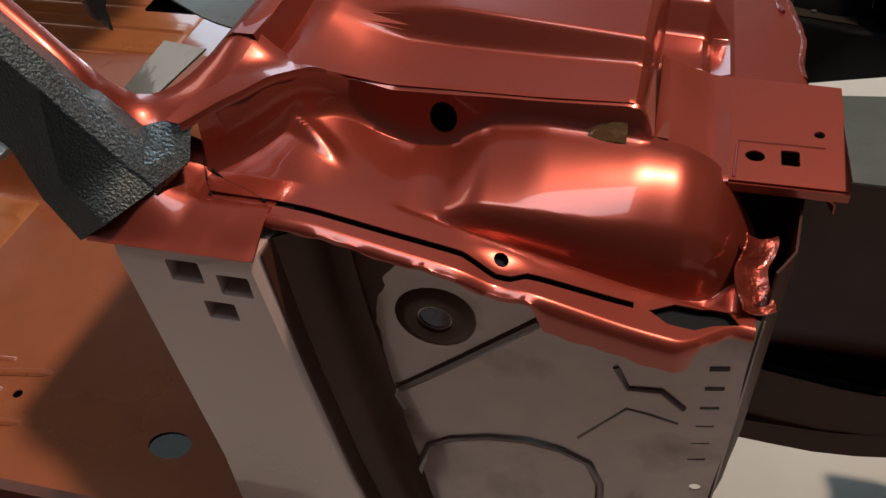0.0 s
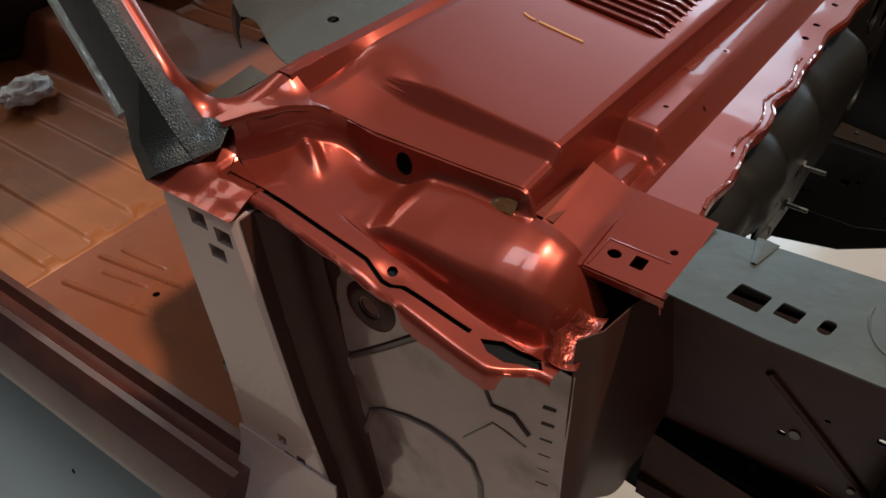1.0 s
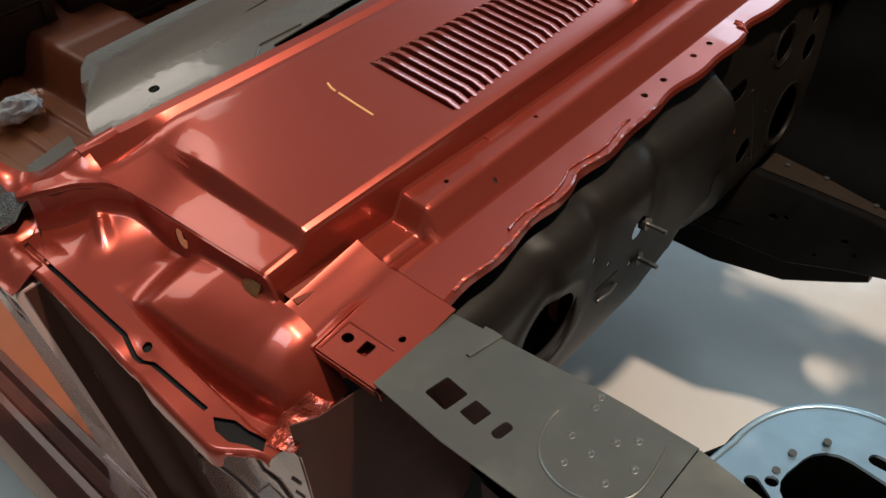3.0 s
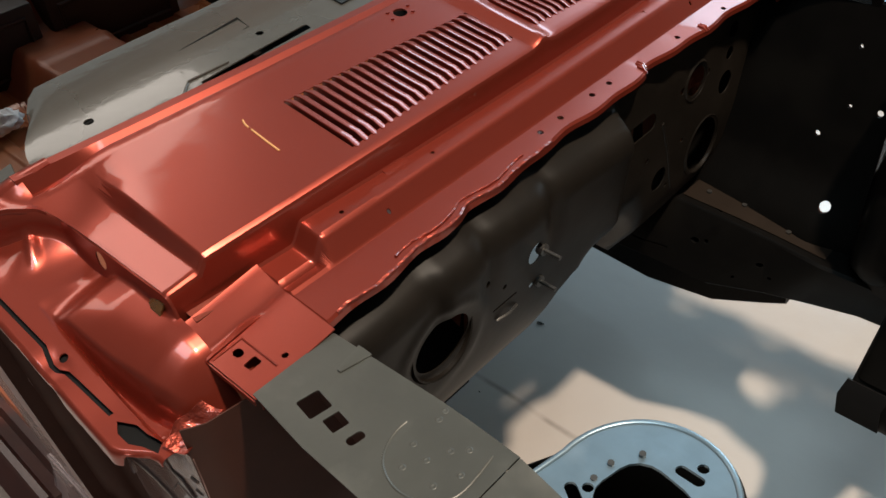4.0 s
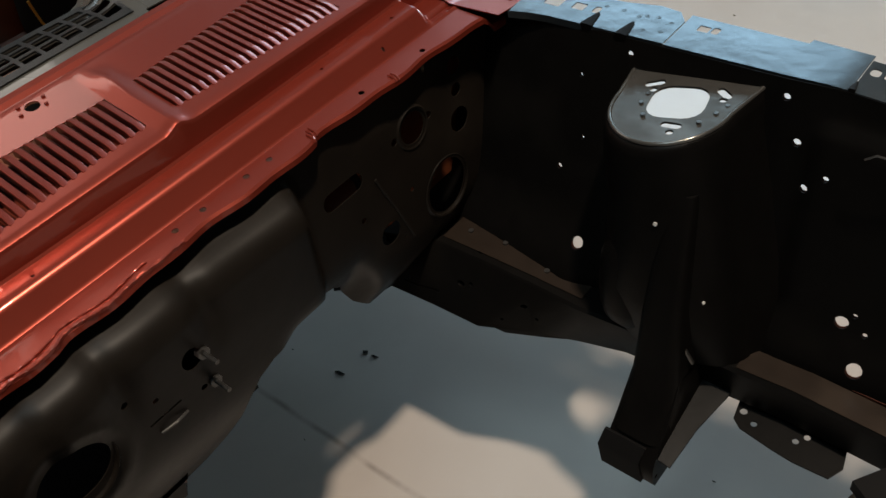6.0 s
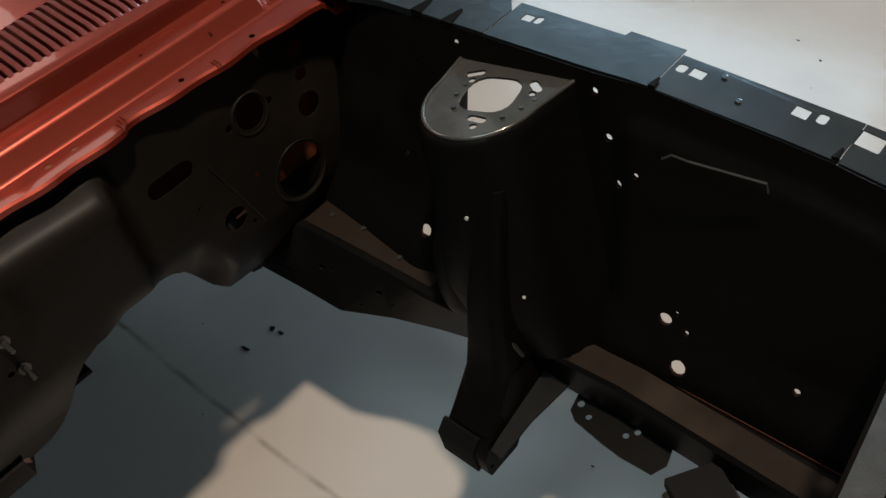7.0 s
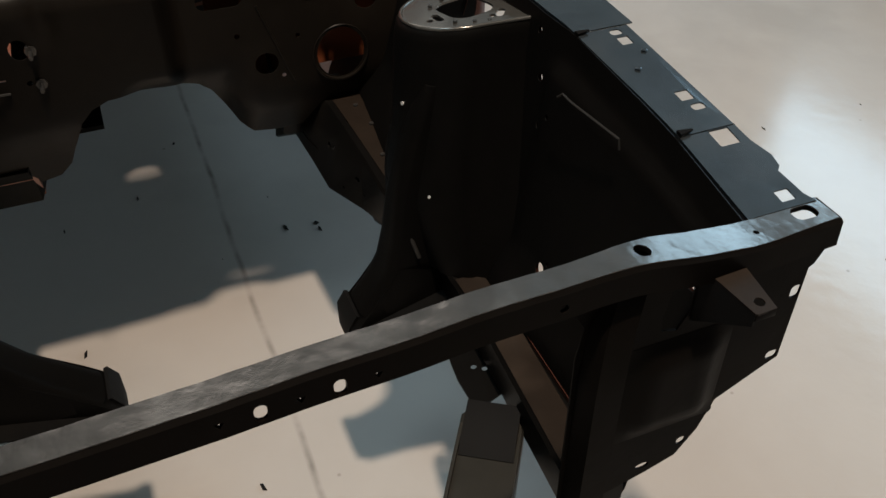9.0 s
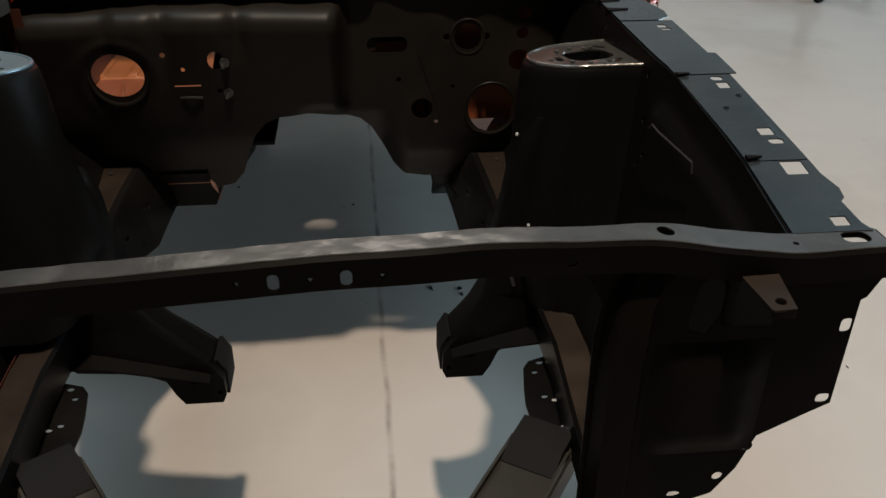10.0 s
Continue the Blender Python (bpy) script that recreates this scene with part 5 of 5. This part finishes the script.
def pan_z(x, y):
    front = smooth(-0.70, -0.35, x)
    tunnel = lerp(((-1.8, 0.12), (-0.7, 0.19), (-0.40, 0.27), (-0.2, 0.31)), x) * smooth(0.21 + 0.08 * front, 0.12 + 0.11 * front, abs(y - 0.035 * front))
    toe = (0.035 + 0.035 * smooth(0.0, 0.2, y)) * smooth(-0.55, -0.30, x)
    rear = 0.22 * smooth(-2.36, -2.5, x) + 0.010 * smooth(-2.135, -2.15, x) * smooth(-2.185, -2.17, x)
    return 0.495 + tunnel + toe + rear + 0.13 * smooth(-0.245, -0.175, x)


part("floor_pan", grid(lambda x, y: (x, y, pan_z(x, y)), span(-2.9, -0.175, 74), span(-0.86, 0.86, 172), 0.002), PAN_FRONT, shell, "red-brown painted floor pan with pressed ribs")
punch(bpy.data.objects["floor_pan"], cutters([circle(x, y, rx, 16, ry) for x, y, rx, ry in ((-0.847, -0.691, 0.034, 0.024), (-1.134, -0.652, 0.008, 0.008), (-1.50, -0.74, 0.04, 0.05), (-0.790, -0.008, 0.055, 0.052))], lambda u, v, w: (u, v, 0.3 + w), 0.5))
part("underbody", grid(lambda x, y: (x, y, pan_z(x, y) - 0.006 - 0.002), span(-2.9, -0.165, 74), span(-0.86, 0.86, 86), 0.002), BLACK, shell, "black underbody coating")
punch(bpy.data.objects["underbody"], cutters([circle(-0.847, -0.691, 0.036, 16, 0.026), circle(-0.790, -0.008, 0.058, 16, 0.055)], lambda u, v, w: (u, v, 0.3 + w), 0.5))
def plate_z(x, y):
    near = abs((abs(y) + 0.005) % 0.118 - 0.015)
    return 0.501 + 0.007 * smooth(0.030, 0.018, near) * smooth(-1.378, -1.392, x) - 0.004 * smooth(-1.378, -1.372, x) + 0.010 * smooth(-2.135, -2.15, x) * smooth(-2.185, -2.17, x)


for s in (-1, 1):
    plate = part("rear_floor_plate", grid(lambda x, y: (x, s * y, plate_z(x, y)), [-1.372, -1.378, -1.385, -1.392] + span(-1.42, -2.32, 40), span(0.215, 0.86, 130), 0.002 * s), PAN, bpy.data.objects["floor_pan"], "orange painted rear floor plate with pressed ridges")
    for a, b, r in (((-1.34, 0.643), (-1.102, 0.603), 0.009), ((-1.317, 0.602), (-1.175, 0.588), 0.006), ((-1.332, 0.742), (-1.098, 0.700), 0.009), ((-1.289, 0.674), (-1.162, 0.648), 0.006)):
        ends = [Vector((a[0] + (b[0] - a[0]) * k, s * (a[1] + (b[1] - a[1]) * k), 0.4945 - (0.006 if k in (0, 1) else 0))) for k in (0, 0.06, 0.3, 0.7, 0.94, 1)]
        part("pressed_rib", tube(ends, r, 10), PAN_FRONT, bpy.data.objects["floor_pan"])
part("rear_bulkhead", grid(lambda y, z: (-2.9 - 0.15 * (z - 0.6), y, z), span(-0.86, 0.86, 8), span(0.5, 1.25, 6), 0.01), UMBER, shell, "dark brown rear bulkhead")

# dash top
def dash_rear(y):
    return lerp(((-0.70, -0.74), (-0.66, -0.80), (-0.30, -0.775), (-0.18, -0.775), (-0.12, -0.71), (0.12, -0.69), (0.18, -0.70), (0.30, -0.78), (0.66, -0.80), (0.70, -0.74)), y)


dash = part("dash_panel", grid(lambda y, k: (wind_x(y) - 0.030 + (dash_rear(y) - wind_x(y) + 0.030) * min(k, 1.0) - (0.01 if k > 1 else 0), y * (1 - 0.10 * smooth(0.1, 1.0, k)), 1.236 - 0.055 * y * y + 0.012 * math.sin(math.pi * min(k, 1)) - (0.05 * (k - 1) / 0.2 if k > 1 else 0)
                                                + (0.020 * smooth(0.15, 0.22, y) * smooth(0.2, 0.5, k))), span(-0.70, 0.70, 56), span(0, 1, 12) + [1.1, 1.2], 0.002), DASH, shell, "grey primed dash top with a slotted centre grille")
cuts = [circle(-0.590, -0.27, 0.007), circle(-0.605, -0.591, 0.008), rounded(-0.545, -0.31, 0.016, 0.22, 0.004), rounded(-0.535, 0.30, 0.018, 0.19, 0.004), rounded(-0.60, 0.215, 0.035, 0.025, 0.004)]
for i in range(7):
    for j in range(3):
        cuts.append(rounded(-0.580 - 0.033 * j, -0.092 + 0.042 * i, 0.024, 0.034, 0.003))
punch(dash, cutters(cuts, lambda u, v, w: (u, v, 1.1 + w), 0.4))
grille = part("dash_grille", grid(lambda u, v: (u, v, 1.2395 - 0.055 * v * v + 0.012 * math.sin(math.pi * min(1.0, max(0.0, (wind_x(v) - 0.030 - u) / (wind_x(v) - 0.030 - dash_rear(v))))) + 0.020 * smooth(0.15, 0.22, v) * smooth(0.2, 0.5, (wind_x(v) - 0.030 - u) / (wind_x(v) - 0.030 - dash_rear(v)))), span(-0.685, -0.550, 10), span(-0.118, 0.185, 16), 0.002), PLASTIC, dash, "black plastic slotted centre grille")
punch(grille, cutters(cuts[5:], lambda u, v, w: (u, v, 1.1 + w), 0.4))
for s in (-1, 1):
    loop = [(-0.606, s * 0.655, 1.219), (-0.648, s * 0.648, 1.222), (-0.662, s * 0.262, 1.2465), (-0.622, s * 0.268, 1.2435), (-0.606, s * 0.650, 1.219)]
    part("dash_groove", tube(loop[:4] if s > 0 else loop, 0.0026, 6), DARK, dash)
for s in (-1, 1):
    part("dash_side", grid(lambda u, v: (-0.594 - 0.046 * u - 0.040 * v + 0.012 * u * v, s * (0.722 - 0.012 * u + 0.060 * v), 1.203 - 0.003 * u - 0.028 * v), span(0, 1, 4), span(0, 1, 6), 0.002), DASH, dash, "grey dash end flap")

# out of view; its extent is set by the shade wanted on the cabin floor
part("roof", grid(lambda x, y: (x, y * (1 + 0.10 * smooth(-2.3, -3.0, x)), 1.515 + 0.13 * smooth(-0.95, -1.5, x) - 0.52 * smooth(-2.2, -3.05, x) + 0.04 * (1 - (y / 0.74) ** 2)), span(-2.40, -1.06, 20), span(-0.76, 0.76, 14), 0.004), RED, shell, "unseen red roof skin shading the cabin")

# black underlay added as the shade in the dash openings
for s in (-1, 1):
    part("dash_shade_sheet", grid(lambda u, v: (u, s * v, 1.205 - 0.035 * v * v), span(-0.70, -0.515, 6), span(0.10, 0.64, 10), 0.002), DARK, dash)
part("duct_outline", tube([(-0.541, -0.461, 1.232), (-0.567, -0.433, 1.2355), (-0.560, -0.358, 1.2385)], 0.002, 6), DASH, dash)
part("dash_clip", box((-0.672, 0.235, 1.262), (-0.640, 0.262, 1.265), 0.001), STEEL, dash, "small bright metal clip")
for s in (-1, 1):
    # rear seat riser with a framed panel
    riser = part("seat_riser", box((-2.80, min(s * 0.02, s * 0.50), 0.48), (-2.31, max(s * 0.02, s * 0.50), 0.745), 0.012), UMBER, shell, "dark brown rear seat riser")
    frame_pts = [(-2.308, s * y, z) for y, z in ((0.06, 0.53), (0.46, 0.53), (0.46, 0.70), (0.06, 0.70), (0.06, 0.535))]
    part("riser_frame", tube(frame_pts, 0.007, 8), UMBER, riser)
    # rear wheel housing
    dome = []
    for i in range(9):
        t = math.pi / 2 * i / 8.3
        dome.append([(-2.22 + 0.34 * math.cos(t) * math.cos(q), s * (0.80 + 0.20 * math.cos(t) * math.sin(q)), 0.47 + 0.42 * math.sin(t)) for q in span(0, 2 * math.pi * 23 / 24, 23)])
    part("wheel_housing", loft(dome), DARK, shell, "black rear wheel housing")
    # quarter panel behind the door opening
    part("quarter_panel", grid(lambda u, v: (-1.684 + 0.66 * (v - 0.708) * smooth(1.15, 0.95, v) - (1.2 + 0.66 * (v - 0.708)) * u, s * (0.875 - 0.02 * math.sin(math.pi * u)), v), span(0, 1, 16), span(0.56, 1.08, 14), 0.003), RED, shell, "red inner quarter panel")
    part("lock_pillar", tube([(-1.684 + 0.66 * (z - 0.708) * smooth(1.15, 0.95, z), s * 0.875, z) for z in span(0.56, 1.08, 8)], 0.022, 10), RED, shell, "red door lock pillar")
# made-up plate that hides the bright floor behind the firewall hole
part("hole_baffle", box((-0.37, -0.57, 0.735), (-0.138, -0.08, 0.745)), DARK, shell, "black baffle added behind the firewall")

# ---- loose things ----
dolly = thing("body_dolly", (0.9, 0, 0), "dark grey steel dolly carrying the car body", "dolly")
for s in (-1, 1):
    ahead, across = Vector((0.838, -0.545 * s, 0)), Vector((0.545 * s, 0.838, 0)) * s
    root = Vector((0.775 - 0.9, s * (0.430 if s > 0 else 0.400), 0))
    beam = part("beam", loft([[root + ahead * d + across * a + Vector((0, 0, z)) for a, z in ((-0.053, 0.505), (0.053, 0.505), (0.055, 0.51), (0.055, 0.560), (0.050, 0.566), (-0.050, 0.566), (-0.055, 0.560), (-0.055, 0.51))] for d in (0.0, 0.004, 0.24, 0.48, 0.50)]), DOLLY, dolly, "dark grey box-section beam")
    punch(beam, cutters([circle(-0.038, s * 0.368, 0.006, 10)], lambda u, v, w: (u, v, 0.54 + w), 0.05))
    for a in (-0.052, 0.047):
        part("beam_lip", loft([[root + ahead * d + across * (a + da) + Vector((0, 0, z)) for da, z in ((0, 0.564), (0, 0.577), (0.005, 0.577), (0.005, 0.564))] for d in (0.03, 0.25, 0.49)]), DOLLY, beam)
    part("beam_wedge", loft([[root + ahead * d + across * a + Vector((0, 0, z)) for a, z in ((-0.046, 0.564), (0.046, 0.564), (0.046, h), (-0.046, h))] for d, h in ((-0.01, 0.590), (0.05, 0.588), (0.09, 0.568))]), DARK, beam, "black rubber wedge")
    part("post", box((0.18, min(s * 0.13, s * 0.21), 0.0), (0.26, max(s * 0.13, s * 0.21), 0.506), 0.006), DOLLY, dolly)
    part("rear_post", box((-3.2, s * 0.37, 0.0), (-3.12, s * 0.455, 0.49), 0.006), DOLLY, dolly)

# crumpled rag on the cabin floor
bm = bmesh.new()
bmesh.ops.create_icosphere(bm, subdivisions=4, radius=1)
for v in bm.verts:
    n1 = noise.noise(v.co * 2.2) + 0.5 * noise.noise(v.co * 5.5 + Vector((3, 1, 7)))
    v.co = Vector((v.co.x * 0.055 * (1 + 0.25 * n1), v.co.y * 0.075 * (1 + 0.3 * n1), max(-0.022, v.co.z * 0.032 * (1 + 0.6 * n1))))
rag = new("cleaning_rag", mesh_from(bm, "cleaning_rag", True, 60))
rag.data.materials.append(CLOTH)
rag.location = (-2.03, -0.35, 0.545)
tagged(rag, "crumpled white cotton rag on the cabin floor", "rag")

# loose cable in the back of the cabin
cable = new("cable", mesh_from(tube([(-2.10, 0.585, 0.72), (-2.085, 0.59, 0.64), (-2.07, 0.61, 0.575), (-2.055, 0.64, 0.552), (-2.05, 0.70, 0.550), (-2.06, 0.76, 0.565), (-2.075, 0.82, 0.60), (-2.09, 0.85, 0.66)], 0.005, 8), "cable"))
cable.data.materials.append(CABLE)
tagged(cable, "loop of thin yellow cable lying on the cabin floor", "cable")

# swept-up paint chips on the workshop floor
random.seed(4)
bm = bmesh.new()
for i in range(60):
    x, y = ((-0.574, 0.44), (-0.588, 0.343), (-0.25, -0.30), (0.35, 0.05))[i] if i < 4 else (random.uniform(-1.5, 2.6), random.uniform(-1.6, 2.6))
    r, a = random.uniform(0.003, 0.010) if i > 3 else 0.014, random.uniform(0, 6.3)
    vs = [bm.verts.new((x + r * k * math.cos(a + q), y + 0.4 * r * k * math.sin(a + q), h)) for h in (0.0005, 0.003) for q, k in ((0, 1.6), (1.5, 0.8), (3.0, 1.2), (4.6, 0.7))]
    bm.faces.new(vs[4:])
    for j in range(4):
        bm.faces.new((vs[j], vs[(j + 1) % 4], vs[4 + (j + 1) % 4], vs[4 + j]))
chips = new("paint_chips", mesh_from(bm, "paint_chips", False))
chips.data.materials.append(DARK)
tagged(chips, "scattered dark paint chips on the floor", "debris", "", "stuff")


def stand(x, y, turn):
    """A low steel stand on castors."""
    ob = thing("equipment_stand", (x, y, 0), "dark steel equipment stand on small castors", "stand", "stands on the workshop floor")
    ob.rotation_euler.z = radians(turn)
    for dy in (-0.25, 0.25):
        part("foot_bar", box((-0.35, dy - 0.03, 0.075), (0.35, dy + 0.03, 0.125), 0.006), DARK, ob)
        for dx in (-0.30, 0.30):
            wheel = part("castor", tube([(dx, dy - 0.016, 0.037), (dx, dy + 0.016, 0.037)], 0.036, 18), DARK, ob)
            part("fork", box((dx - 0.018, dy - 0.024, 0.035), (dx + 0.018, dy - 0.019, 0.078), 0.002), STEEL, wheel)
    part("cross_bar", box((-0.03, -0.22, 0.08), (0.03, 0.22, 0.12), 0.006), DARK, ob)
    part("column", box((-0.04, -0.04, 0.12), (0.04, 0.04, 0.62), 0.006), DARK, ob)
    part("platform", box((-0.36, -0.28, 0.62), (0.36, 0.28, 0.66), 0.008), STEEL, ob)


stand(-4.45, 3.55, 20)
stand(-1.0, 4.05, 5)
